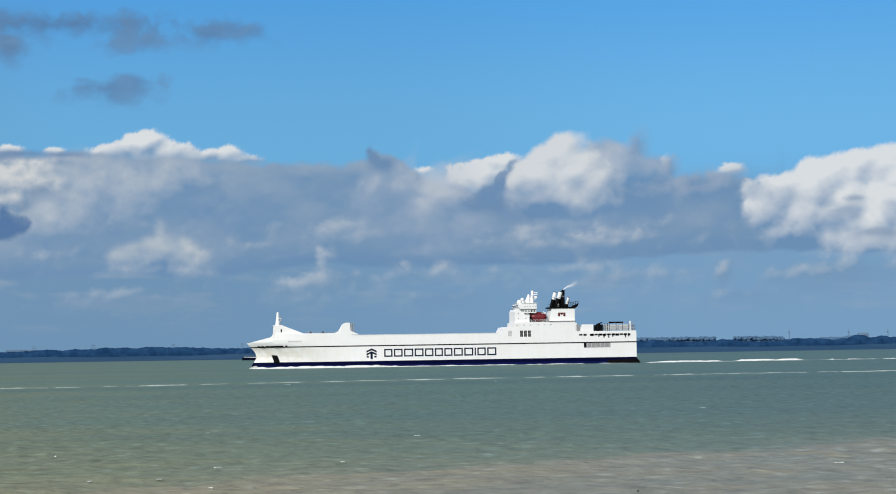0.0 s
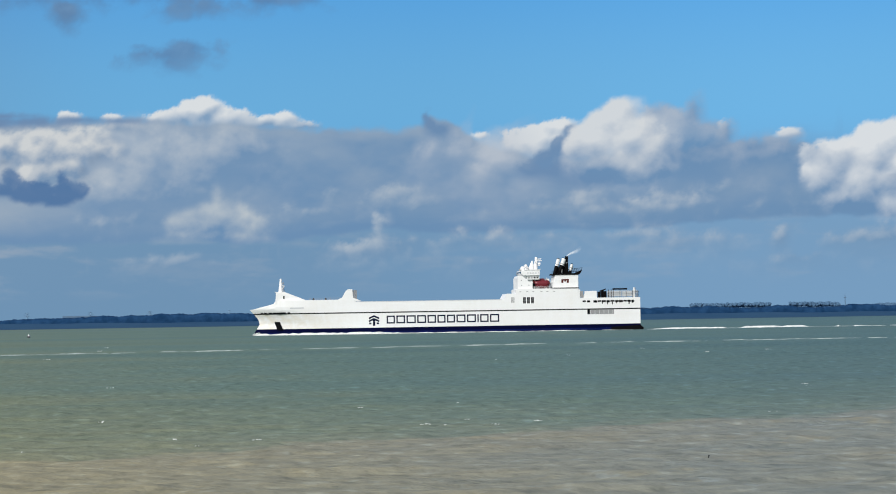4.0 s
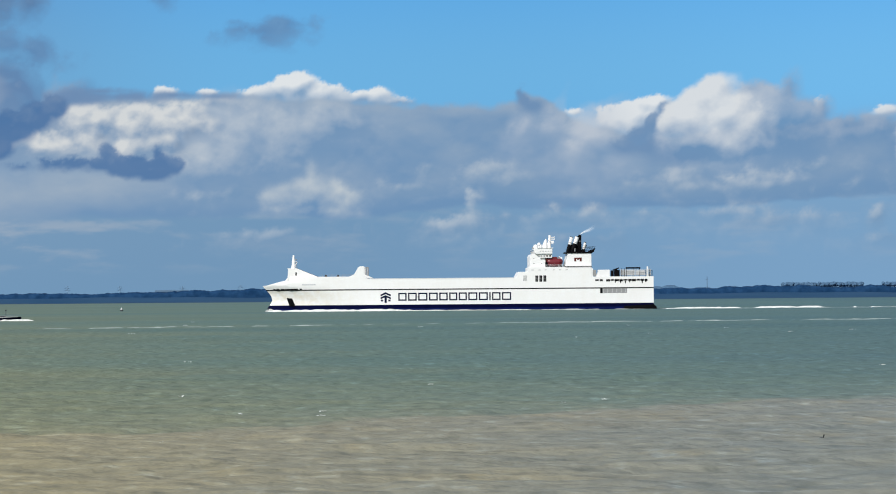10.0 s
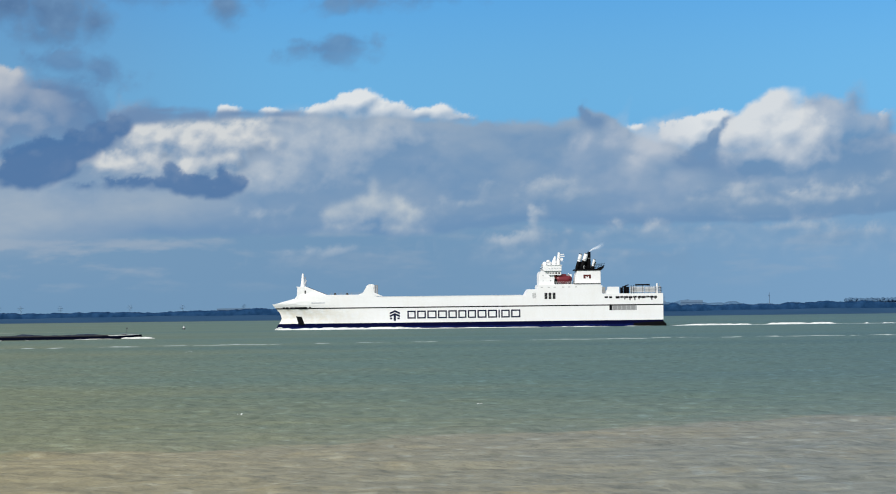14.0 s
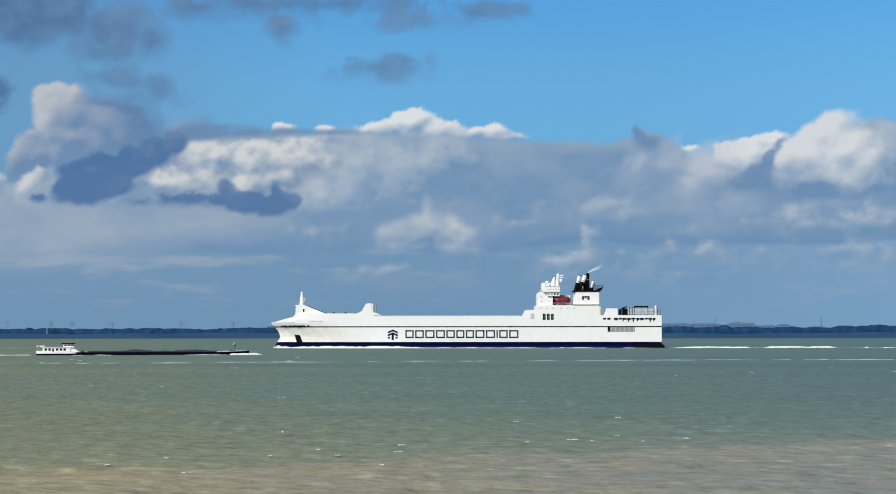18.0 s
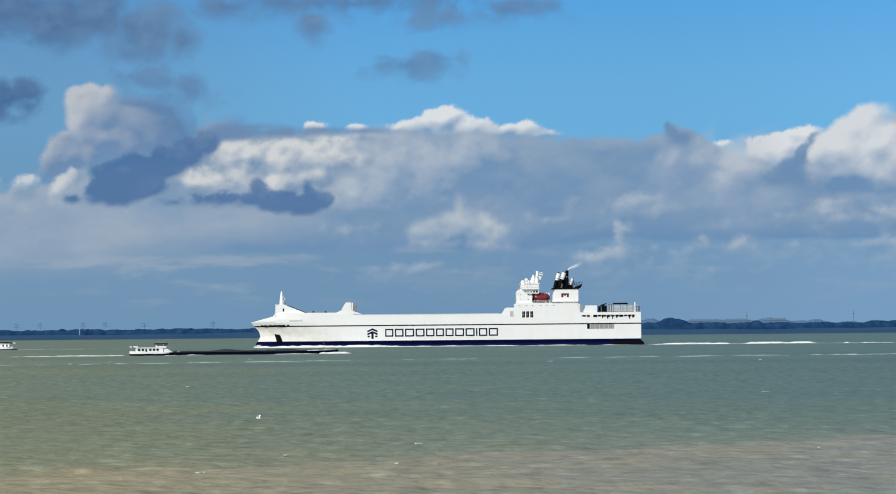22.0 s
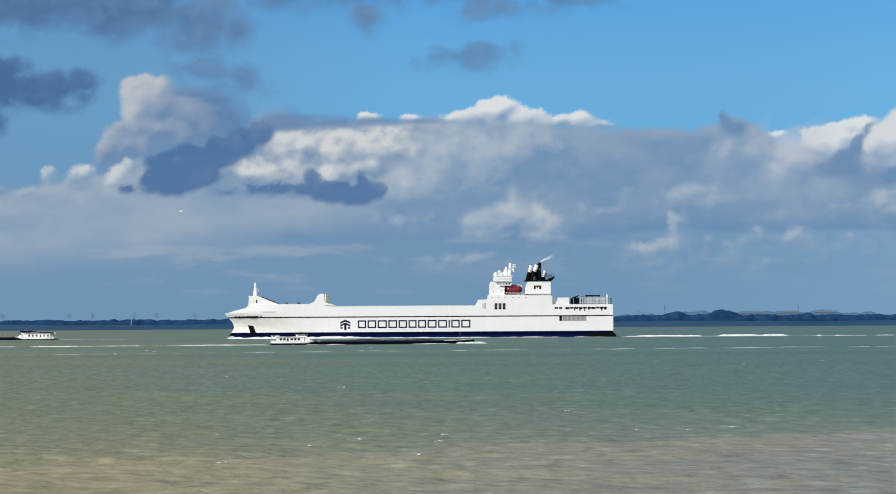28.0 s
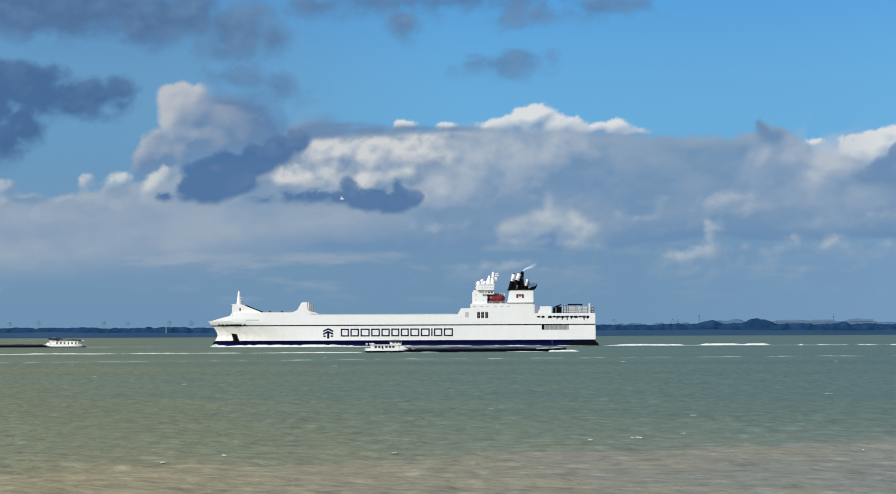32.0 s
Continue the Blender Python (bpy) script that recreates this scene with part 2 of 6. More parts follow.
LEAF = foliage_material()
# dyke grass with the blue of distance haze mixed into its colour
DYKE = ground_material("haze_blue_dyke_grass", (0.018, 0.060, 0.128), (0.032, 0.077, 0.146), 0.02)
# farther leaves: more haze painted in, so paler and bluer
FAR_LEAF = painted("haze_pale_leaf", (0.055, 0.125, 0.220), (0.075, 0.150, 0.250), 0.9, 0.03, 0.5)
# walls and steel of the far shore, tinted towards the sky as haze
FAR_WALL = painted("haze_blue_cladding", (0.078, 0.150, 0.250), (0.065, 0.130, 0.220), 0.7, 0.02, 0.4)
FAR_STEEL = painted("haze_blue_steel", (0.105, 0.185, 0.285), (0.09, 0.16, 0.25), 0.6, 0.1, 0.3)
PYLON_STEEL = painted("haze_pale_pylon_steel", (0.175, 0.290, 0.435), (0.16, 0.265, 0.40), 0.6, 0.1, 0.3)


# ---- mesh helpers ----
def mesh_of(bm, name, mat):
    bmesh.ops.recalc_face_normals(bm, faces=bm.faces[:])
    me = bpy.data.meshes.new(name)
    bm.to_mesh(me)
    bm.free()
    me.materials.append(mat)
    return me


def part(name, bm, mat, parent=None, label="", smooth=False):
    me = mesh_of(bm, name, mat)
    if smooth:
        me.polygons.foreach_set("use_smooth", [True] * len(me.polygons))
    ob = new(name, me)
    ob.parent = parent
    if label:
        tagged(ob, label)
    return ob


def thing(name, label, category, group="", m=None):
    ob = new(name)
    ob.empty_display_size = 1
    tagged(ob, label, category, group)
    if m is not None:
        ob.matrix_basis = m
    return ob


def box(bm, x0, x1, y0, y1, z0, z1, bevel=0.0):
    r = bmesh.ops.create_cube(bm, size=1)
    for v in r["verts"]:
        v.co = Vector((x0 + (v.co.x + 0.5) * (x1 - x0), y0 + (v.co.y + 0.5) * (y1 - y0), z0 + (v.co.z + 0.5) * (z1 - z0)))
    if bevel:
        es = list({e for v in r["verts"] for e in v.link_edges})
        bmesh.ops.bevel(bm, geom=es, offset=bevel, segments=1, affect='EDGES')
    return bm


def boxes(*dims, bevel=0.0):
    bm = bmesh.new()
    for d in dims:
        box(bm, *d, bevel=bevel)
    return bm


def tube(bm, a, b, r0, r1=None, sides=10):
    a, b = Vector(a), Vector(b)
    r1 = r0 if r1 is None else r1
    m = Matrix.Translation((a + b) / 2) @ (b - a).to_track_quat('Z', 'Y').to_matrix().to_4x4()
    bmesh.ops.create_cone(bm, cap_ends=True, segments=sides, radius1=r0, radius2=r1, depth=(b - a).length, matrix=m)
    return bm


def tubes(*rows, sides=10):
    bm = bmesh.new()
    for r in rows:
        tube(bm, *r, sides=sides)
    return bm


def prism(outline, y0, y1, bevel=0.0):
    """An outline in x and z, given thickness from y0 to y1."""
    bm = bmesh.new()
    lo = [bm.verts.new((x, y0, z)) for x, z in outline]
    hi = [bm.verts.new((x, y1, z)) for x, z in outline]
    n = len(outline)
    bm.faces.new(lo)
    bm.faces.new(hi[::-1])
    for i in range(n):
        bm.faces.new((lo[i], hi[i], hi[(i + 1) % n], lo[(i + 1) % n]))
    if bevel:
        bmesh.ops.bevel(bm, geom=bm.edges[:], offset=bevel, segments=2, affect='EDGES')
    return bm


def loft(rows):
    """Quads between rows of equal length."""
    bm = bmesh.new()
    made = [[bm.verts.new(p) for p in row] for row in rows]
    for a, b in zip(made, made[1:]):
        for i in range(len(a) - 1):
            bm.faces.new((a[i], a[i + 1], b[i + 1], b[i]))
    return bm


# ---- value noise for shapes ----
def lattice_noise(u, v, seed):
    g = np.random.RandomState(seed).rand(256, 256)
    iu, iv = np.floor(u).astype(int), np.floor(v).astype(int)
    fu, fv = u - iu, v - iv
    fu, fv = fu * fu * fu * (fu * (fu * 6 - 15) + 10), fv * fv * fv * (fv * (fv * 6 - 15) + 10)
    iu, iv, ju, jv = iu % 256, iv % 256, (iu + 1) % 256, (iv + 1) % 256
    return (g[iu, iv] * (1 - fu) + g[ju, iv] * fu) * (1 - fv) + (g[iu, jv] * (1 - fu) + g[ju, jv] * fu) * fv


def fractal(u, v, seed, octaves=6, gain=0.5, billow=False):
    total, amp, norm = 0.0, 1.0, 0.0
    c, s = math.cos(0.6), math.sin(0.6)
    for k in range(octaves):
        n = lattice_noise(u, v, seed + k) * 2 - 1
        if billow:
            n = 1 - 2 * np.abs(n)
        total, norm = total + amp * n, norm + amp
        amp *= gain
        u, v = (u * c - v * s) * 2.03 + 17.3, (u * s + v * c) * 2.03 + 9.1
    return total / norm


# ---- sky backdrop ----
# outline of the long cloud bank: turn and height, in degrees
BANK_TOP = [(-23.45, 3.86), (-19.69, 3.83), (-17.77, 3.74), (-16.14, 3.99), (-14.83, 4.26), (-13.34, 4.64), (-10.83, 5.29), (-9.49, 5.8), (-7.12, 5.9), (-4.41, 5.89), (-2.05, 5.77), (-0.36, 5.61), (1.31, 5.59), (3.32, 5.63), (3.58, 6.07), (4.17, 5.76), (5.01, 5.14), (6.02, 4.95), (6.86, 4.43), (7.71, 4.62), (12.42, 5.02), (13.59, 5.07), (14.91, 4.82), (16.38, 4.57), (20.88, 4.58)]
BANK_FOOT = [(-23.43, 1.77), (-18.72, 1.82), (-13.83, 2.17), (-9.49, 2.33), (-7.13, 2.29), (-3.75, 2.41), (-0.75, 2.41), (1.93, 2.65), (4.29, 2.48), (9.36, 2.63), (13.54, 2.82), (19.24, 2.74)]
# clouds as puffs: turn, height, half width, half height (degrees), light 0..1
CREST = [
    (-3.08, 6.07, 0.71, 0.51, 0.9), (-3.84, 5.97, 0.78, 0.3, 0.6), (-4.4, 5.9, 0.3, 0.15, 0.66), (-2.45, 5.94, 0.74, 0.29, 0.66),
    (-1.63, 5.8, 0.74, 0.19, 0.5), (-1.18, 5.83, 0.51, 0.19, 0.55), (-0.75, 5.86, 0.37, 0.24, 0.7), (-0.38, 5.73, 0.37, 0.13, 0.5),
    (-0.05, 5.66, 0.3, 0.08, 0.4), (-3.44, 6.3, 0.24, 0.17, 0.9), (-2.78, 6.34, 0.24, 0.15, 0.95), (-6.97, 5.96, 0.4, 0.12, 0.95),
    (-5.77, 5.96, 0.25, 0.13, 0.95), (-7.13, 6.02, 0.13, 0.1, 0.95)]
GAPS = [
    (6.87, 5.17, 0.88, 0.57, 0.95), (7.45, 5.5, 0.44, 0.27, 1), (6.22, 5.12, 0.61, 0.37, 0.85), (5.04, 5.37, 0.2, 0.1, 0.75),
    (14.06, 5.19, 0.3, 0.15, 0.8), (12.23, 5.39, 0.17, 0.24, 0.6), (15.91, 4.77, 0.15, 0.1, 0.6)]
FACES = [
    (5.64, 4.62, 0.78, 0.78, 1.15), (5.26, 4.22, 0.61, 0.54, 0.95), (3.56, 4.82, 0.4, 0.44, 0.75), (4.39, 4.81, 0.3, 0.47, 0.75),
    (-1.56, 4.56, 0.2, 0.24, 0.35), (-1.4, 4.26, 0.34, 0.3, 0.25), (12.08, 4.44, 0.74, 0.47, 0.22), (13.5, 4.86, 0.61, 0.27, 0.2),
    (14.24, 4.39, 0.57, 0.44, 0.1), (13.24, 4.41, 0.51, 0.27, 0.12)]
SHREDS = [
    (2.2, 3.49, 0.88, 0.22, 0.55), (2.62, 3.75, 0.51, 0.17, 0.4), (1.88, 3.63, 0.24, 0.17, 0.7), (1.61, 3.43, 0.3, 0.17, 0.35),
    (0.8, 3.67, 0.27, 0.17, 0.26), (0.18, 3.18, 0.67, 0.13, 0.2), (3.29, 3.27, 0.67, 0.2, 0.2), (8.06, 3.54, 0.57, 0.19, 0.7),
    (7.77, 3.41, 0.34, 0.12, 0.6), (10.65, 3.38, 0.67, 0.2, 0.66), (10.41, 3.19, 0.67, 0.13, 0.45), (8.2, 4, 0.4, 0.2, 0.45),
    (12.14, 3.69, 0.34, 0.13, 0.32), (9.53, 3.07, 2.19, 0.15, 0.16), (7.17, 3.21, 1.18, 0.17, 0.14), (-5.04, 2.95, 0.37, 0.34, 0.3),
    (-5.85, 2.89, 0.67, 0.24, 0.22), (14.88, 3.45, 1.01, 0.24, 0.14)]
LOW_HEAP = [
    (-2.97, 2.74, 1.35, 0.61, 0.66), (-2.41, 2.93, 0.81, 0.57, 0.82), (-3.53, 2.87, 0.74, 0.51, 0.74), (-1.84, 2.69, 0.81, 0.51, 0.62),
    (-2.72, 3.54, 0.15, 0.4, 1.05), (-2.57, 3.27, 0.47, 0.34, 1), (-2.97, 3.34, 0.3, 0.2, 0.9), (-3.69, 3.14, 0.34, 0.2, 0.85),
    (-2.07, 3.2, 0.37, 0.24, 0.85), (-2.97, 2.4, 1.28, 0.2, 0.5)]
UNDER = [
    (2.77, 2.3, 0.67, 0.1, 0.4), (0.92, 2.06, 0.51, 0.17, 0.36), (5.3, 2.3, 1.01, 0.2, 0.46), (6.48, 2.38, 1.01, 0.1, 0.5),
    (10.86, 2.17, 1.25, 0.15, 0.48), (9.85, 2.36, 1.01, 0.15, 0.4), (16.64, 2.05, 1.18, 0.37, 0.24), (17.46, 2.23, 0.84, 0.17, 0.22),
    (5.29, 1.59, 0.67, 0.2, 0.26), (-2.91, 1.6, 0.44, 0.17, 0.2), (14.17, 1.55, 0.51, 0.13, 0.14), (-3.9, 1.75, 0.84, 0.15, 0.24)]
SLOPE = [
    (3.46, 5.93, 0.13, 0.24, 0.1), (3.56, 5.76, 0.19, 0.22, 0.1), (3.79, 5.56, 0.3, 0.19, 0.12), (7.13, 4.5, 0.71, 0.44, 0.1),
    (7.47, 4.89, 0.4, 0.44, 0.1), (7.78, 5.29, 0.22, 0.3, 0.15), (6.62, 4.34, 0.51, 0.27, 0.15), (8.2, 4.07, 1.01, 0.34, 0.15)]
LEE = [
    (10.42, 5.51, 0.78, 0.74, 0.6), (11.3, 5.79, 0.24, 0.47, 0.36), (10.95, 5.22, 0.84, 0.71, 0.42), (11.75, 5, 0.71, 0.64, 0.34),
    (12.26, 5.19, 0.3, 0.37, 0.4), (12.83, 4.67, 0.74, 0.44, 0.3), (11.07, 4.47, 1.18, 0.57, 0.36), (13.83, 4.65, 0.67, 0.34, 0.24),
    (14.57, 4.29, 0.44, 0.37, 0.06)]
DOME = [
    (9.25, 5.9, 0.61, 0.56, 1), (8.83, 5.41, 0.74, 0.81, 1), (9.5, 5.12, 0.91, 0.91, 1.05), (8.39, 5.01, 0.71, 0.71, 0.74),
    (7.95, 4.82, 0.47, 0.51, 0.45), (9.39, 4.42, 1.01, 0.51, 0.95), (10.07, 4.83, 0.74, 0.84, 0.8), (8.54, 4.33, 0.78, 0.44, 0.7),
    (9.55, 4.15, 0.74, 0.3, 0.8)]
EAST = [
    (16.88, 4.99, 0.94, 0.64, 0.9), (16.54, 4.37, 0.81, 0.88, 0.9), (17.7, 5.16, 0.84, 0.57, 0.95), (18.67, 5.13, 1.01, 0.64, 1),
    (19.29, 4.32, 1.18, 1.18, 1), (17.35, 4.05, 1.01, 0.84, 0.9), (18.39, 3.69, 0.84, 0.78, 0.98), (17.65, 3.38, 1.01, 0.61, 0.9),
    (19.09, 3.01, 1.01, 0.44, 0.9), (16.19, 3.55, 0.67, 0.71, 1), (16.92, 3.23, 1.01, 0.44, 1.2), (17.96, 2.97, 1.01, 0.34, 1.3),
    (15.78, 3.35, 0.74, 0.57, 0.8), (18.64, 4.17, 1.01, 0.84, 0.95), (15.69, 4.46, 0.51, 0.57, 0.62), (15.23, 4.53, 0.57, 0.44, 0.42),
    (14.77, 4.56, 0.51, 0.3, 0.26), (15.13, 3.91, 0.74, 0.67, 0.55), (16.69, 3.74, 1.01, 0.84, 0.8)]
CHIPS = [
    (17.11, 3.92, 0.3, 0.08, 0.1), (17.71, 4.27, 0.24, 0.07, 0.1), (17.65, 3.41, 0.13, 0.08, 0.1), (18.29, 3.23, 0.57, 0.15, 0.15),
    (17.63, 3.74, 0.08, 0.07, 0.15)]
GLOW = [
    (-9.45, 5.19, 0.51, 0.37, 0.62), (-9.01, 5.46, 0.4, 0.17, 0.7), (-8.81, 5.08, 0.74, 0.4, 0.6), (-7.93, 4.59, 0.61, 0.57, 0.92),
    (-8.27, 4.92, 0.51, 0.37, 0.72), (-7.29, 4.89, 0.84, 0.54, 0.56), (-6.36, 5.12, 0.94, 0.54, 0.48), (-7.88, 5.43, 1.05, 0.2, 0.56),
    (-9.23, 4.66, 0.64, 0.44, 0.56), (-9.99, 4.45, 0.57, 0.37, 0.5), (-10.41, 4.35, 0.44, 0.24, 0.62), (-10.97, 4.58, 0.57, 0.25, 0.5),
    (-11.57, 4.31, 0.44, 0.27, 0.42), (-5.94, 5.69, 0.78, 0.12, 0.6), (-6.96, 4.45, 0.57, 0.44, 0.46), (-7.66, 4.89, 0.27, 0.24, 0.95),
    (-8.81, 5.29, 0.24, 0.17, 0.85)]
GLOW_FADE = [
    (-5.09, 5.29, 1.08, 0.54, 0.8), (-4.08, 5.28, 1.01, 0.47, 0.7), (-5.86, 4.55, 0.84, 0.64, 0.8), (-4.76, 4.65, 1.01, 0.78, 0.66),
    (-5.6, 3.81, 1.01, 0.61, 0.55), (-3.23, 4.64, 1.35, 0.91, 0.5), (-2.05, 4.96, 1.18, 0.74, 0.4), (-4.08, 3.8, 1.18, 0.57, 0.42),
    (-11.84, 4.01, 0.51, 0.24, 0.5), (-8.98, 4.45, 0.51, 0.34, 0.8)]
BRIGHT_BITS = [
    (-14.2, 4.33, 0.3, 0.24, 0.85), (-14.43, 4.1, 0.17, 0.15, 0.7), (-13.97, 4.57, 0.17, 0.15, 0.8), (-15.39, 4.41, 0.24, 0.15, 0.95),
    (-15.48, 4.16, 0.27, 0.17, 0.4), (-17.73, 3.57, 0.1, 0.15, 0.8), (-17.04, 3.75, 0.44, 0.08, 0.3), (-18.09, 3.77, 0.74, 0.2, 0.3),
    (-18.48, 4.09, 0.34, 0.17, 0.3), (-16.3, 4.35, 0.17, 0.12, 0.6)]
TOWER = [
    (-13.94, 6.96, 0.3, 0.22, 1), (-13.54, 7.07, 0.24, 0.17, 0.95), (-13.11, 6.94, 0.3, 0.22, 0.95), (-13.97, 6.55, 0.3, 0.44, 0.95),
    (-13.64, 6.22, 0.54, 0.67, 0.85), (-13.01, 6.23, 0.74, 0.67, 0.66), (-13.09, 5.64, 0.88, 0.67, 0.62), (-12.26, 5.95, 0.94, 0.74, 0.46),
    (-11.75, 5.62, 0.74, 0.71, 0.4), (-13.5, 5.27, 0.61, 0.51, 0.62), (-12.51, 5.35, 0.84, 0.44, 0.5), (-14.1, 5.1, 0.67, 0.57, 0.22),
    (-14.56, 4.88, 0.44, 0.51, 0.06), (-14.33, 5.46, 0.44, 0.34, 0.14)]
SHOULDER = [
    (-11.42, 6.49, 0.74, 0.3, 0.06), (-10.92, 5.79, 0.44, 0.67, 0.08), (-11.17, 6.07, 0.67, 0.44, 0.1), (-10.16, 5.56, 0.44, 0.57, 0.95),
    (-10.41, 5.29, 0.44, 0.37, 0.8), (-9.74, 5.83, 0.67, 0.34, 0.15), (-12.17, 6.65, 0.67, 0.24, 0.12)]
LEDGE = [
    (-9.49, 5.83, 1.18, 0.22, 0.1), (-8.13, 5.85, 1.35, 0.15, 0.14), (-6.78, 5.93, 1.18, 0.1, 0.2), (-5.6, 5.89, 0.84, 0.08, 0.3),
    (-8.81, 6.03, 1.01, 0.1, 0.1)]
KEEL = [
    (-13, 4.11, 0.61, 0.4, 0), (-12.74, 4.58, 0.67, 0.4, 0), (-12.14, 4.55, 0.84, 0.61, 0), (-11.4, 4.92, 0.67, 0.47, 0.04),
    (-10.7, 5.29, 0.51, 0.4, 0.16), (-13.34, 3.87, 0.44, 0.17, 0), (-12.3, 4.88, 0.34, 0.3, 0), (-12.74, 4.14, 0.84, 0.44, 0),
    (-11.84, 4.38, 0.51, 0.34, 0.03), (-13.97, 3.88, 0.2, 0.12, 0.03), (-10.16, 5.56, 0.37, 0.37, 0.3)]
SKIRT = [
    (-10.16, 3.88, 0.61, 0.13, 0.2), (-9.55, 3.92, 0.44, 0.19, 0.16), (-8.64, 4.15, 0.2, 0.3, 0.1), (-8.81, 3.83, 0.44, 0.22, 0.1),
    (-8.14, 3.78, 0.71, 0.34, 0.03), (-7.3, 3.74, 0.67, 0.34, 0.02), (-7.21, 4.15, 0.13, 0.24, 0.05), (-7.73, 3.98, 0.3, 0.25, 0.04),
    (-6.75, 3.81, 0.24, 0.24, 0.16), (-10.5, 4, 0.17, 0.08, 0.2), (-11, 3.81, 0.4, 0.1, 0.3)]
WISPS = [
    (-6.35, 4.69, 0.12, 0.17, 0.35), (-6.18, 4.85, 0.08, 0.12, 0.4), (-6.62, 4.45, 0.1, 0.1, 0.3), (-8.85, 4.69, 0.1, 0.07, 0.4)]
HIGH = [
    (-18.12, 9.24, 2.02, 0.74, 0.3), (-16.32, 9.13, 2.02, 0.67, 0.2), (-14.67, 9.13, 1.52, 0.67, 0.2), (-13.35, 9.26, 1.01, 0.61, 0.3),
    (-12.17, 8.81, 0.84, 0.61, 0.5), (-12.43, 8.25, 0.44, 0.24, 0.6), (-10.83, 8.6, 0.4, 0.37, 0.6), (-11.5, 9.25, 0.51, 0.27, 0.6),
    (-9.48, 9.5, 1.01, 0.27, 0.5), (-8.13, 9.61, 1.52, 0.27, 0.5), (-7.11, 9.04, 0.37, 0.37, 0.65), (-5.75, 9.64, 1.85, 0.2, 0.5)]
HIGH_BITS = [
    (-3.89, 9.1, 0.57, 0.27, 0.65), (-3.04, 9.19, 0.51, 0.2, 0.65), (-1.34, 9.46, 1.35, 0.25, 0.55), (-12.42, 7.45, 0.4, 0.2, 0.5),
    (-11.67, 7.39, 0.61, 0.27, 0.5), (-10.66, 7.2, 0.4, 0.34, 0.5), (-11.17, 6.93, 0.61, 0.15, 0.5), (-4.03, 7.8, 0.98, 0.29, 0.6),
    (-4.06, 7.6, 0.51, 0.17, 0.5), (-3.38, 7.96, 0.51, 0.2, 0.5), (-18.82, 5.07, 0.67, 0.34, 0.5)]
WEST = [
    (-18.43, 7.05, 1.35, 0.67, 0), (-17.78, 6.65, 1.01, 0.57, 0.05), (-16.8, 6.84, 0.51, 0.37, 0.12), (-15.99, 6.73, 0.74, 0.44, 0.15),
    (-15.41, 6.98, 0.44, 0.37, 0.25), (-16.64, 6.43, 1.01, 0.24, 0.2), (-18.1, 5.87, 0.74, 0.51, 0.15), (-18.58, 5.41, 0.74, 0.47, 0.25),
    (-15.25, 6.53, 0.34, 0.24, 0.3), (-19.71, 6.69, 1.35, 1.01, 0.05)]
PLUME = [
    (2.03, 2.62, 0.19, 0.44, 0.9), (2.14, 2.92, 0.17, 0.13, 0.9), (2.05, 2.28, 0.47, 0.25, 0.62), (1.86, 2.11, 0.74, 0.19, 0.45),
    (2.43, 2.17, 0.44, 0.15, 0.4), (13.72, 2.18, 0.27, 0.3, 0.3), (13.86, 2.51, 0.24, 0.1, 0.42)]


def smooth(a, b, x):
    t = np.clip((x - a) / (b - a), 0, 1)
    return t * t * (3 - 2 * t)


def blur(field, n):
    """Two passes of a running mean over 2n + 1 cells, both ways."""
    for axis in (0, 1, 0, 1):
        pad = [(0, 0), (0, 0)]
        pad[axis] = (n + 1, n)
        c = np.cumsum(np.pad(field, pad, mode='edge'), axis=axis)
        lo = np.take(c, range(0, field.shape[axis]), axis=axis)
        hi = np.take(c, range(2 * n + 1, field.shape[axis] + 2 * n + 1), axis=axis)
        field = (hi - lo) / (2 * n + 1)
    return field


def cells(u, v, seed):
    """Rounded bumps, one round each of many scattered points: 1 on a point, 0 far from all."""
    rs = np.random.RandomState(seed)
    jx, jy = rs.rand(128, 128), rs.rand(128, 128)
    iu, iv = np.floor(u).astype(int), np.floor(v).astype(int)
    best = np.full(u.shape, 9.0)
    for dx in (-1, 0, 1):
        for dy in (-1, 0, 1):
            a, b = iu + dx, iv + dy
            best = np.minimum(best, (u - a - jx[a % 128, b % 128]) ** 2 + (v - b - jy[a % 128, b % 128]) ** 2)
    return np.clip(1 - best, 0, 1)


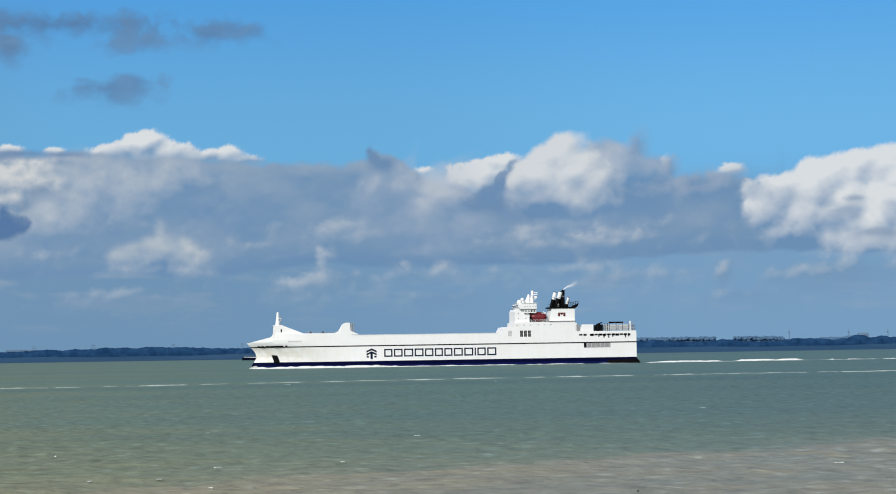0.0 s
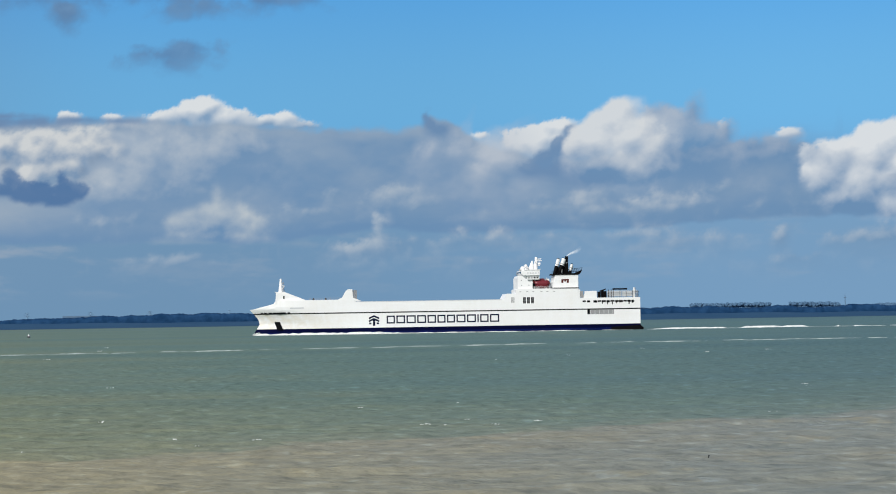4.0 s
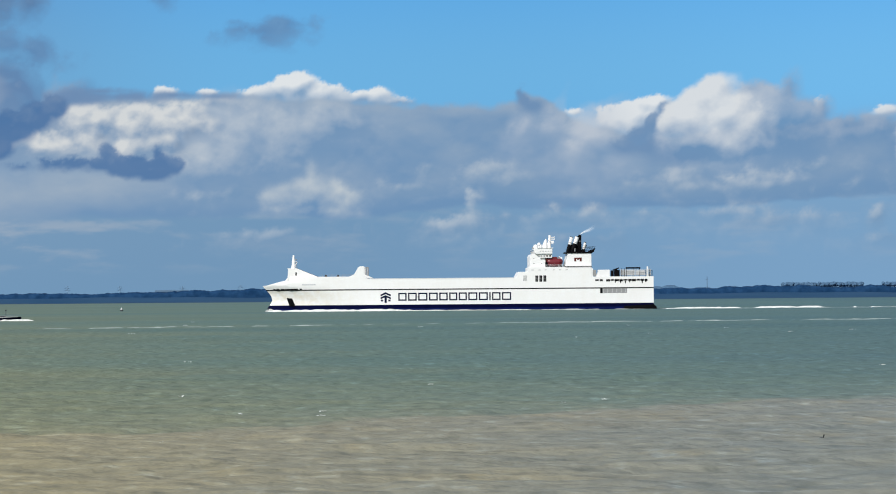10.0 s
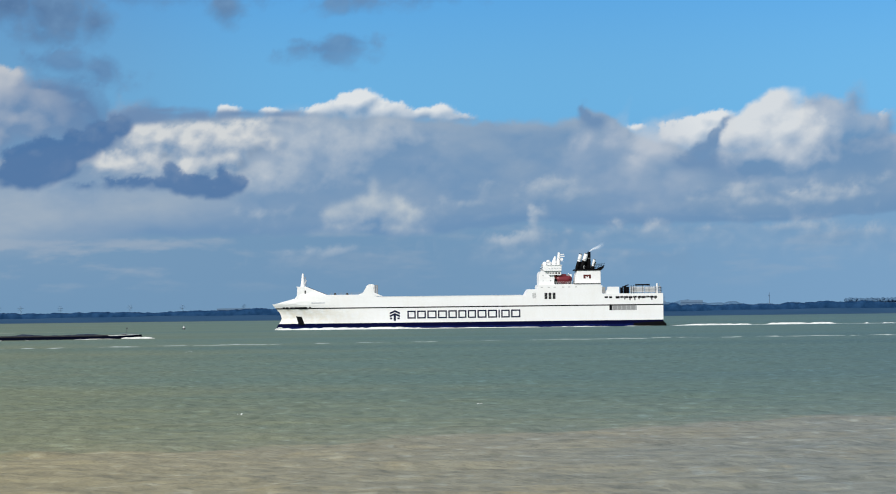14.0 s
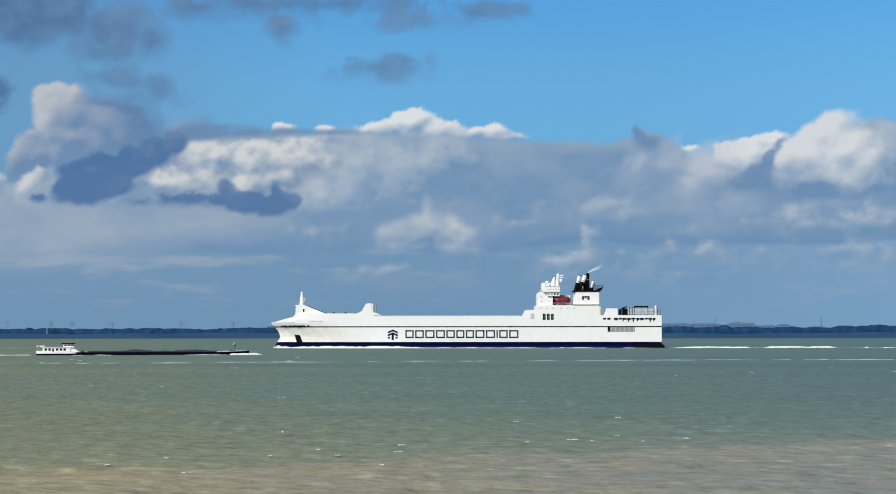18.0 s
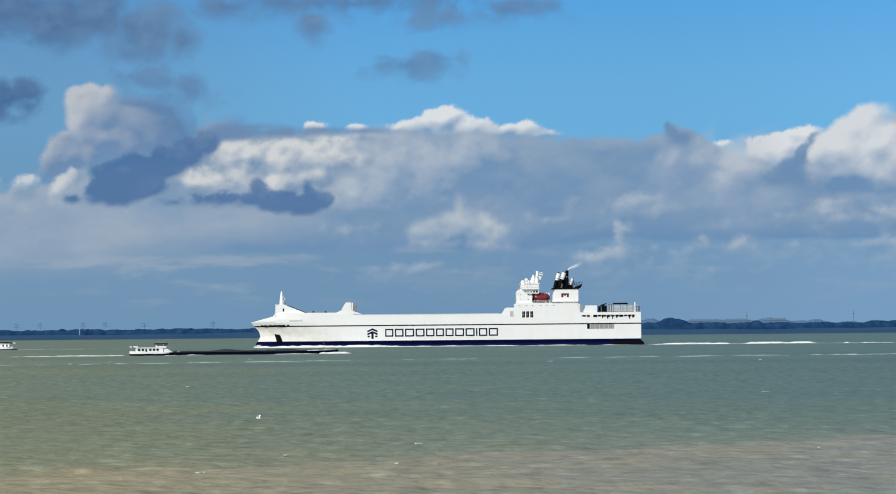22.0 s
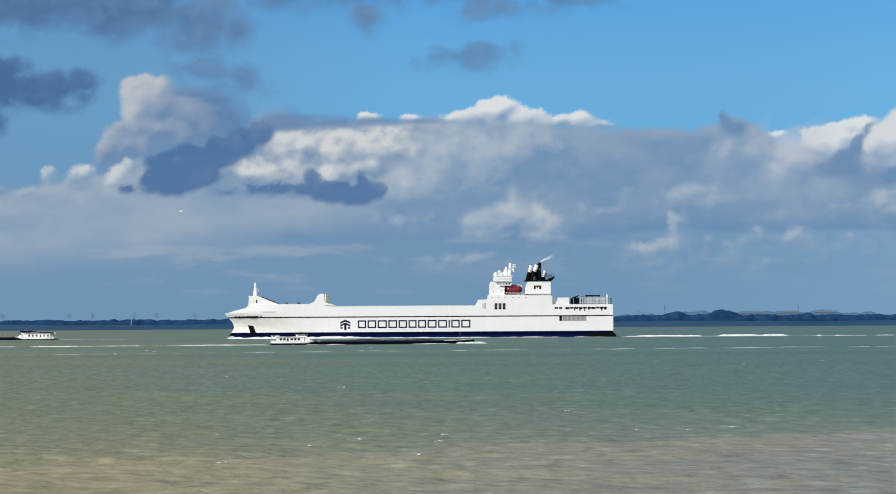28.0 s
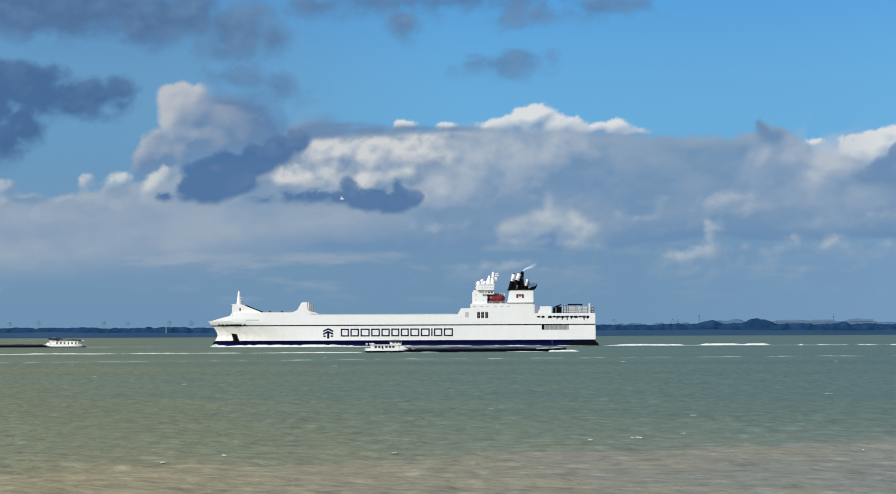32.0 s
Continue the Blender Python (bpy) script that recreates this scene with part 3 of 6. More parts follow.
def sky_backdrop():
    """A far cylinder of sky that glows with the colours of the air and of its clouds."""
    step = 0.036
    az = np.arange(-22.0, 22.0, step)
    el = np.arange(-0.25, 12.6, step)
    A, E = np.meshgrid(az, el)
    top, mid, low = np.array((0.078, 0.335, 0.738)), np.array((0.146, 0.420, 0.716)), np.array((0.170, 0.310, 0.484))
    k1, k2 = smooth(6.0, 12.0, E)[..., None], smooth(2.4, 6.0, E)[..., None]
    low = low * (0.95 + 0.15 * smooth(-4, 14, A))[..., None]
    mid = mid * (1 + 0.10 * smooth(2, 15, A))[..., None]
    top = top * (1 + 0.08 * smooth(2, 15, A))[..., None]
    col = (low * (1 - k2) + mid * k2) * (1 - k1) + top * k1
    col = col * (1 - 0.22 * (smooth(-4, -16, A) * smooth(2.5, 5.5, E))[..., None] * np.array((0.6, 1.0, 1.0)))
    warp_u = fractal(A * 0.9, E * 1.1, 11, 4, 0.5) * 0.30
    warp_v = fractal(A * 0.9, E * 1.1, 21, 4, 0.5) * 0.20
    fine = fractal(A * 1.6 + warp_u, E * 2.0 + warp_v, 31, 6, 0.58)
    soft = fractal(A * 0.45, E * 1.0, 51, 4, 0.5)
    drift = fractal(A * 0.5, E * 2.4, 57, 6, 0.55)
    murk = fractal(A * 0.55 + warp_u, E * 1.4 + warp_v, 111, 6, 0.55)
    # heads upon heads, as of a cauliflower
    head = 0.0
    for k, (size, amp) in enumerate(((1.2, 0.46), (2.7, 0.28), (6.0, 0.16), (13.0, 0.08))):
        head = head + amp * cells(A * size + 0.8 * warp_u * size, E * size * 1.25 + 0.8 * warp_v * size, 201 + k)
    head = blur(head, 1) - 0.66
    crisp = 0.6 * cells(A * 9 + 3 * warp_u, E * 11 + 3 * warp_v, 231) + 0.4 * cells(A * 19, E * 23, 232) - 0.72
    hy, hx = np.gradient(head, step)
    turned = blur(np.clip(0.55 * hx - 0.8 * hy, -1.4, 1.4), 2)

    def lit_of(shape, contrast, depth, soften):
        """How far a rounded mass turns to the light, which comes from the upper left."""
        bulge = blur(np.sqrt(np.clip(shape + 0.04, 0.0, depth)), soften)
        gy, gx = np.gradient(bulge, step)
        return contrast * np.clip(0.6 * gx - 0.8 * gy, -1.2, 1.2)

    def layer(col, puffs, lit_col, shade_col, edge=0.12, rough=0.05, knob=0.25, form=0.25, heads=0.4, grain=0.10, opacity=1.0,
              wander=0.6, floor=None, depth=0.8, soften=3, trail=4.0):
        """One layer of puffs run together: knobbly towards the light, trailing off below and away from it."""
        total, light, weight = np.full(A.shape, 1e-20), np.zeros(A.shape), np.full(A.shape, 1e-6)
        for a, e, w, h, lit in puffs:
            i0, i1 = np.searchsorted(az, (a - 2.2 * w - 0.8, a + 2.2 * w + 0.8))
            j0, j1 = np.searchsorted(el, (e - 2.2 * h - 0.8, e + 2.2 * h + 0.8))
            cut = (slice(j0, j1), slice(i0, i1))
            q = wander * min(1.0, 1.6 * min(w, h))
            u, v = (A[cut] + warp_u[cut] * q - a) / w, (E[cut] + warp_v[cut] * q - e) / h
            r = np.sqrt(u * u + v * v)
            total[cut] += np.exp((1 - r) * min(w, h) / 0.04)
            g = np.exp(-2.2 * np.minimum(r, 2.4) ** 2)
            light[cut] += g * lit
            weight[cut] += g
        light = 0.84 * light / weight
        body = 0.04 * np.log(total) - 0.03
        upper_side = smooth(0.35, -0.5, np.gradient(np.clip(blur(body, 3), -1, 1), step, axis=0))
        body = body + rough * fine + knob * (head * (0.45 + 0.55 * upper_side) + 0.30 * crisp * upper_side)
        if floor is not None:
            body = np.minimum(body, (E - floor + 0.05 * soft + 0.03 * fine) * 1.2)
        gy, gx = np.gradient(blur(body, 5), step)
        wide = edge * (1 + trail * np.maximum(smooth(-0.2, 0.8, gy), 0.7 * smooth(0.1, 0.8, -gx)))
        alpha = smooth(-wide, wide, body) * opacity
        light = light + lit_of(body, 1.2 * form, 3.0, 12) - 0.06
        k = light + 0.10 * heads * crisp + lit_of(body, form, depth, soften) + heads * (0.9 * head + 0.24 * turned) - 0.12 + grain * (0.8 * soft + 1.2 * fine)
        k = np.clip(k, 0, 1)[..., None]
        c = shade_col * (1 - k) + lit_col * k
        return col * (1 - alpha[..., None]) + c * alpha[..., None]

    shade = np.array((0.148, 0.274, 0.456))
    dull, deep = np.array((0.335, 0.415, 0.510)), np.array((0.072, 0.168, 0.352))
    # thin streaks low in the haze
    veil = smooth(0.0, 0.6, drift) * smooth(0.4, 1.2, E) * smooth(4.4, 2.2, E)
    col = col + ((veil + 0.12 * smooth(-2, -14, A) * smooth(0.2, 1.5, E)) * (0.30 + 0.40 * smooth(-3, -13, A)))[..., None] * (np.array((0.34, 0.41, 0.50)) - col)
    col = layer(col, CREST + GAPS, np.array((0.70, 0.735, 0.76)), np.array((0.22, 0.35, 0.52)), 0.05, 0.10, 0.34, 0.40, 1.2, 0.2, wander=0.35, soften=2)
    # the long bank: flat-topped, soft along its top, dark and level underneath
    upper = np.interp(A + 0.5 * warp_u, *np.array(BANK_TOP).T)
    lower = np.interp(A, *np.array(BANK_FOOT).T)
    body = np.minimum(upper - E + 0.16 * fine + 0.16 * head, 1.0)
    hem = 0.08 + 0.58 * smooth(-8.5, -13, A)
    alpha = smooth(-0.10, 0.14, body) * smooth(-hem, hem, E - lower + 0.16 * soft + 0.10 * fine) * 0.97
    light = 0.25 + 0.30 * smooth(1.0, -6, A) - 0.06 * smooth(0, 3, A) + 0.08 * smooth(9, 14, A) + 0.20 * smooth(-6, -9, A) * smooth(4.2, 3.4, E)
    light = light + 0.22 * smooth(0.5, 0.0, upper - E)
    light = light + lit_of(body, 0.10, 1.0, 5) + 0.34 * murk + 0.24 * head + 0.16 * soft
    under = smooth(0.85, 0.05, E - lower + 0.14 * soft) * smooth(-15, -8, A)
    light = light * (1 - 0.85 * under) - 0.05 * under
    k = np.clip(light, 0, 1)[..., None]
    c = shade * (1 - k) + dull * k
    col = col * (1 - alpha[..., None]) + c * alpha[..., None]
    col = layer(col, FACES, np.array((0.50, 0.55, 0.62)), shade, 0.34, 0.14, 0.30, 0.18, 0.5, 0.16, 0.80, soften=5)
    col = layer(col, SHREDS + UNDER, np.array((0.58, 0.62, 0.65)), np.array((0.18, 0.30, 0.46)), 0.18, 0.26, 0.26, 0.18, 0.6, 0.26, 0.70, 1.0)
    col = layer(col, PLUME, np.array((0.56, 0.61, 0.65)), np.array((0.18, 0.30, 0.46)), 0.12, 0.16, 0.26, 0.20, 0.6, 0.24, 0.78, 0.6, trail=2.5)
    col = layer(col, LOW_HEAP, np.array((0.58, 0.62, 0.63)), shade, 0.14, 0.08, 0.14, 0.16, 0.8, 0.26, 0.80, 0.25, floor=2.40, trail=0.5)
    col = layer(col, SLOPE, dull, np.array((0.148, 0.262, 0.440)), 0.07, 0.08, 0.24, 0.08, 0.3, 0.2, 0.92, trail=2.0)
    col = layer(col, LEE, np.array((0.50, 0.54, 0.60)), shade, 0.14, 0.12, 0.26, 0.20, 0.4, 0.22, 0.92, depth=1.4, soften=5, trail=2.0)
    col = layer(col, DOME, np.array((0.66, 0.69, 0.715)), shade, 0.10, 0.09, 0.20, 0.36, 0.55, 0.24, 0.96, depth=1.4, soften=5)
    col = layer(col, EAST, np.array((0.71, 0.74, 0.765)), shade, 0.08, 0.12, 0.24, 0.44, 0.50, 0.26, 0.97, depth=1.4, soften=4, trail=2.0)
    col = layer(col, CHIPS, dull, np.array((0.24, 0.33, 0.46)), 0.08, 0.16, 0.10, 0.05, 0.1, 0.10, 0.75, 1.0)
    col = layer(col, TOWER, np.array((0.50, 0.53, 0.575)), np.array((0.155, 0.258, 0.425)), 0.08, 0.12, 0.28, 0.34, 0.40, 0.24, 0.95, soften=3)
    col = layer(col, SHOULDER, np.array((0.42, 0.465, 0.53)), np.array((0.115, 0.220, 0.400)), 0.20, 0.18, 0.24, 0.14, 0.3, 0.16, 0.90)
    col = layer(col, GLOW_FADE, np.array((0.60, 0.635, 0.66)), shade, 0.44, 0.16, 0.22, 0.20, 0.45, 0.24, 0.78, soften=6, trail=1.0)
    col = layer(col, GLOW, np.array((0.645, 0.665, 0.67)), np.array((0.175, 0.285, 0.445)), 0.12, 0.14, 0.34, 0.26, 1.4, 0.44, 0.92, depth=1.0, soften=3, trail=2.5)
    col = layer(col, BRIGHT_BITS, np.array((0.66, 0.68, 0.68)), np.array((0.20, 0.31, 0.46)), 0.09, 0.16, 0.30, 0.34, 0.7, 0.2, 0.80)
    col = layer(col, LEDGE, dull, np.array((0.150, 0.255, 0.430)), 0.08, 0.08, 0.06, 0.05, 0.1, 0.16, 0.90, trail=0.5)
    col = layer(col, KEEL, dull, deep, 0.07, 0.10, 0.32, 0.08, 0.26, 0.16, 0.92, floor=3.66, trail=0.6)
    col = layer(col, SKIRT, dull, deep, 0.07, 0.12, 0.34, 0.08, 0.26, 0.18, 0.88, floor=3.42, trail=0.6)
    col = layer(col, WISPS, dull, np.array((0.20, 0.28, 0.40)), 0.08, 0.10, 0.10, 0.0, 0.1, 0.1, 0.7, 1.0)
    col = layer(col, HIGH_BITS, np.array((0.165, 0.310, 0.505)), np.array((0.088, 0.185, 0.365)), 0.22, 0.34, 0.20, 0.06, 0.3, 0.34, 0.80, 1.4, trail=0.6)
    col = layer(col, HIGH, np.array((0.165, 0.300, 0.485)), np.array((0.080, 0.158, 0.310)), 0.30, 0.40, 0.20, 0.06, 0.3, 0.34, 0.90, 1.6, trail=0.5)
    col = layer(col, WEST, np.array((0.140, 0.260, 0.435)), np.array((0.060, 0.140, 0.300)), 0.18, 0.26, 0.26, 0.08, 0.3, 0.26, 0.92, 1.2, trail=0.5)
    # near the horizon all fades into the haze
    hz = smooth(2.3, 0.2, E)[..., None] * 0.6
    col = col * (1 - hz) + low * hz
    nv, nu = A.shape
    R = 4650.0
    ar, tr = np.radians(A), np.tan(np.radians(E))
    co = np.stack([R * np.sin(ar), R * np.cos(ar), EYE[2] + R * tr], -1).reshape(-1, 3)
    idx = np.arange(nu * nv).reshape(nv, nu)
    quads = np.stack([idx[:-1, :-1], idx[:-1, 1:], idx[1:, 1:], idx[1:, :-1]], -1).reshape(-1, 4)
    me = bpy.data.meshes.new("sky_backdrop")
    me.vertices.add(len(co))
    me.vertices.foreach_set("co", co.astype(np.float32).ravel())
    me.loops.add(quads.size)
    me.loops.foreach_set("vertex_index", quads.astype(np.int32).ravel())
    me.polygons.add(len(quads))
    me.polygons.foreach_set("loop_start", np.arange(0, quads.size, 4, dtype=np.int32))
    att = me.color_attributes.new("air", 'FLOAT_COLOR', 'POINT')
    rgba = np.ones((len(co), 4), np.float32)
    rgba[:, :3] = np.clip(col.reshape(-1, 3), 0, 1)
    att.data.foreach_set("color", rgba.ravel())
    me.update()
    m = bpy.data.materials.new("glowing_air")
    m.use_nodes = True
    nt = m.node_tree
    nt.nodes.clear()
    at = nt.nodes.new("ShaderNodeAttribute")
    at.attribute_name = "air"
    em = nt.nodes.new("ShaderNodeEmission")
    out = nt.nodes.new("ShaderNodeOutputMaterial")
    nt.links.new(at.outputs["Color"], em.inputs["Color"])
    nt.links.new(em.outputs[0], out.inputs[0])
    me.materials.append(m)
    ob = new("backdrop", me)
    ob.visible_shadow = False
    return tagged(ob, "blue sky with a grey and white bank of cumulus over the far shore", "sky", kind="structure")


backdrop = sky_backdrop()


# ---- water ----
def water_sheet():
    az = np.concatenate([np.arange(-180, -34, 6.0), np.arange(-34, 34, 0.16), np.arange(34, 180, 6.0)])
    rad = np.concatenate([[0.002, 2.0, 6.0, 14.0], np.geomspace(24.0, 4900.0, 520)])
    A, R = np.meshgrid(np.radians(az), rad)
    X, Y = R * np.sin(A), R * np.cos(A)
    near = smooth(900, 250, R)
    wave = fractal(X * 0.16, Y * 0.34, 71, 4, 0.55) * 0.34 + fractal(X * 0.03, Y * 0.07, 81, 2) * 0.10
    Z = wave * near
    nv, nu = A.shape
    idx = np.arange(nu * nv).reshape(nv, nu)
    nxt = np.roll(idx, -1, axis=1)
    quads = np.stack([idx[:-1], nxt[:-1], nxt[1:], idx[1:]], -1).reshape(-1, 4)
    co = np.stack([X, Y, Z], -1).reshape(-1, 3)
    me = bpy.data.meshes.new("water")
    me.vertices.add(len(co))
    me.vertices.foreach_set("co", co.astype(np.float32).ravel())
    me.loops.add(quads.size)
    me.loops.foreach_set("vertex_index", quads.astype(np.int32).ravel())
    me.polygons.add(len(quads))
    me.polygons.foreach_set("loop_start", np.arange(0, quads.size, 4, dtype=np.int32))
    me.polygons.foreach_set("use_smooth", np.ones(len(quads), bool))
    me.update()
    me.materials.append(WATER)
    return tagged(new("water", me), "choppy green-grey estuary water, brown with silt inshore", "water", kind="structure")


water = water_sheet()


# ---- far shore ----
def dyke():
    """A low grassed dyke with a mud foreshore, all along the far side."""
    rows = []
    for i in range(141):
        x = -1750 + 25 * i
        y = 2480 + 25 * math.sin(i * 0.13) + 8 * math.sin(i * 0.71)
        h = 6.6 + 0.7 * math.sin(i * 0.37) + 0.4 * math.sin(i * 1.3)
        rows.append([(x, y - 60, -0.6), (x, y - 45, 0.35), (x, y - 22, 1.2), (x, y, h), (x, y + 6, h), (x, y + 30, 2.2),
                     (x, y + 900, 1.5)])
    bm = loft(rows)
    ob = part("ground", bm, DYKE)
    return tagged(ob, "far low dyke, grass coloured with haze blue, above a mud foreshore", "dyke", kind="structure")


dyke()


def woods(name, y0, foot, spacing, high, vary, mat, seed, label, spread=1300, left=0.17, heaps=()):
    """A belt of far trees: bulging crowns run together, height changing along the shore."""
    xs = np.arange(-spread, spread, spacing)
    tall = fractal(xs * 0.006 + 40 + seed, xs * 0 + 3.3, 91, 4) + 0.4 * fractal(xs * 0.05, xs * 0 + 8.1, 95, 3)
    verts, polys, count = [], [], 0
    # the dense leafy face of the belt, closed over the top
    gx = np.arange(-spread, spread, 1.1)
    top = np.interp(gx, xs, (high + vary * tall) * (1 - left * smooth(-250, -520, xs))) + 0.8 * fractal(gx * 0.21, gx * 0 + 6.2, 87 + seed, 4, 0.6, True) + 1.5 * fractal(gx * 0.06, gx * 0 + 2.2, 97 + seed, 5, 0.6, True)
    for at, wide, rise in heaps:
        top = top + rise * np.exp(-((gx - at) / wide) ** 4)
    lev = np.array((0.0, 0.15, 0.3, 0.45, 0.6, 0.72, 0.82, 0.90, 0.93, 0.90, 0.6, 0.0))
    back = np.array((-14, -14.4, -14.5, -14.2, -13.6, -12.6, -11, -8, 0, 8, 14, 15.0))
    GX, LV = np.meshgrid(gx, lev)
    lump = -fractal(GX * 0.12, LV * 3 + 3.0, 61 + seed, 4, 0.5, True) * 0.5
    grid = np.stack([GX, y0 + 4 + back[:, None] + lump, np.where(LV > 0, foot, 0.5) + LV * np.maximum(top, 3.0)[None, :]], -1)
    n1, n2 = GX.shape
    ids = np.arange(n1 * n2).reshape(n1, n2) + count
    a, b, c, d = ids[:-1, :-1].ravel(), ids[:-1, 1:].ravel(), ids[1:, 1:].ravel(), ids[1:, :-1].ravel()
    verts.append(grid.reshape(-1, 3))
    polys.append(np.concatenate([np.stack([a, b, c], -1), np.stack([a, c, d], -1)]))
    co, tri = np.concatenate(verts), np.concatenate(polys)
    me = bpy.data.meshes.new(name)
    me.vertices.add(len(co))
    me.vertices.foreach_set("co", co.astype(np.float32).ravel())
    me.loops.add(tri.size)
    me.loops.foreach_set("vertex_index", tri.astype(np.int32).ravel())
    me.polygons.add(len(tri))
    me.polygons.foreach_set("loop_start", np.arange(0, tri.size, 3, dtype=np.int32))
    me.polygons.foreach_set("use_smooth", np.ones(len(tri), bool))
    me.update()
    me.materials.append(mat)
    return tagged(new(name, me), label, "trees", kind="stuff")


woods("woods", 2530, 3.0, 2.2, 12.6, 3.4, LEAF, 5, "distant belt of dark trees behind the dyke, coloured with haze blue",
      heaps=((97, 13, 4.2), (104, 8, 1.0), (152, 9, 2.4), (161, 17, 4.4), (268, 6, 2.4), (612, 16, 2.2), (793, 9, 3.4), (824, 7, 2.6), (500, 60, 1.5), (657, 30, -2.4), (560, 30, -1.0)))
woods("far_woods", 3050, 1.5, 5.0, 16.0, 13.0, FAR_LEAF, 9, "rows of trees farther inland, coloured paler for haze", 1500, 0.55)


def row_tree(seed):
    """One far avenue tree: bare tapered trunk with limbs, crown of many small clumps."""
    rng = random.Random(seed)
    ob = thing("tree", "tall far avenue tree, haze blue put into its colour", "tree", "row of avenue trees on the far shore")
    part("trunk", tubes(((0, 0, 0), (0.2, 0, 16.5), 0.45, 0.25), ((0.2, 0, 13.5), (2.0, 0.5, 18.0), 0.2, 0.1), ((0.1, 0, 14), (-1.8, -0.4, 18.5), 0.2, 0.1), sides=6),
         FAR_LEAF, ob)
    bm = bmesh.new()
    for i in range(30):
        a, r = rng.uniform(0, 2 * math.pi), 5.8 * rng.random() ** 0.5
        z = 17.2 + 3.6 * rng.random()
        k = 1 - 0.35 * abs(z - 18.8) / 3.6
        size = rng.uniform(2.1, 3.1)
        m = Matrix.Translation((r * k * math.cos(a), r * k * math.sin(a), z)) @ Matrix.Diagonal((size, size, size * 0.8, 1))
        made = bmesh.ops.create_icosphere(bm, subdivisions=1, radius=1.0, matrix=m)
        for v in made["verts"]:
            v.co += Vector((rng.uniform(-0.2, 0.2), rng.uniform(-0.2, 0.2), rng.uniform(-0.2, 0.2)))
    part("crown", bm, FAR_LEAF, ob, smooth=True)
    return ob


def at_turn(turn, dist):
    return dist * math.sin(radians(turn)), dist * math.cos(radians(turn))


kinds = [row_tree(k) for k in (3, 8, 21)]
rng = random.Random(77)
turns = []
for start, end in ((11.05, 12.30), (12.38, 12.95), (13.06, 13.18), (13.92, 14.40), (14.48, 15.15)):
    count = round((end - start) / 0.128)
    turns += [start + (end - start) * i / max(1, count) for i in range(count + 1)]
for i, turn in enumerate(turns):
    x, y = at_turn(turn + rng.uniform(-0.015, 0.015), 2900)
    m = pose(x, y + rng.uniform(-3, 3), rng.uniform(-1.0, 0.6) - 0.35 * (turn - 11), 0, 0, rng.uniform(0, 360))
    if i < 3:
        kinds[i].matrix_basis = m
    else:
        copy_thing(kinds[i % 3], m)


def far_shed(turn, width, height, bays, label):
    x, y = at_turn(turn, 2950)
    ob = thing("storage_shed", label, "warehouse", "sheds behind the far woods", pose(x, y, 0, 0, 0, -turn))
    w = width / 2
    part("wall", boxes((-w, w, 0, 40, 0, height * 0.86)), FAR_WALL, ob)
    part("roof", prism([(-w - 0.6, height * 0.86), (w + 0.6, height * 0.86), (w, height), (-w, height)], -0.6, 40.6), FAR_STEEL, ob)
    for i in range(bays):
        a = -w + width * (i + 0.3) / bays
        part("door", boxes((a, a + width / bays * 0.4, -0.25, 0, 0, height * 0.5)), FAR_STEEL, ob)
    return ob


for turn, width, height, bays in ((-6.9, 50, 17.8, 3), (4.45, 36, 21.5, 2), (5.45, 35, 21.5, 3), (6.55, 33, 22, 3), (17.5, 16, 24, 2)):
    far_shed(turn, width, height, bays, "long far shed coloured blue-grey for haze, half hidden behind trees")


def pylon():
    ob = thing("power_pylon", "thin steel lattice power pylon far beyond the woods", "pylon", "row of power pylons")
    for sx in (-1, 1):
        for sy in (-1, 1):
            part("leg", tubes(((sx * 3.2, sy * 3.2, 0), (sx * 0.5, sy * 0.5, 31), 0.2, 0.12), sides=5), PYLON_STEEL, ob)
    for i in range(5):
        z0, z1 = i * 6.0, (i + 1) * 6.0
        w0, w1 = 3.2 - 2.7 * z0 / 31, 3.2 - 2.7 * z1 / 31
        part("brace", tubes(((-w0, -w0, z0), (w1, -w1, z1), 0.16), ((w0, -w0, z0), (-w1, -w1, z1), 0.16), sides=4), PYLON_STEEL, ob)
    for z, w in ((22.5, 6.5), (26, 7.5), (29.4, 5.0)):
        part("crossarm", tubes(((-w, 0, z), (0, 0, z + 1.2), 0.12, 0.3), ((w, 0, z), (0, 0, z + 1.2), 0.12, 0.3),
                               ((-w, 0, z), (w, 0, z), 0.2), sides=4), PYLON_STEEL, ob)
    return ob


first_pylon = None
for turn, dist in ((-19.6, 4000), (-18.2, 4200), (-17.4, 4100), (-15.53, 4300), (-14.87, 4200), (-13.64, 4150), (-13.02, 4050), (-11.9, 4300), (-9.9, 4000),
                   (-8.4, 4200), (-6.6, 4300), (-4.9, 4100), (-2.6, 4300), (-0.6, 4200), (1.12, 4200), (1.27, 4400), (2.86, 4300), (2.96, 4400)):
    x, y = at_turn(turn, dist)
    m = pose(x, y, 0, 0, 0, 25 - turn)
    if first_pylon is None:
        first_pylon = pylon()
        first_pylon.matrix_basis = m
    else:
        copy_thing(first_pylon, m)


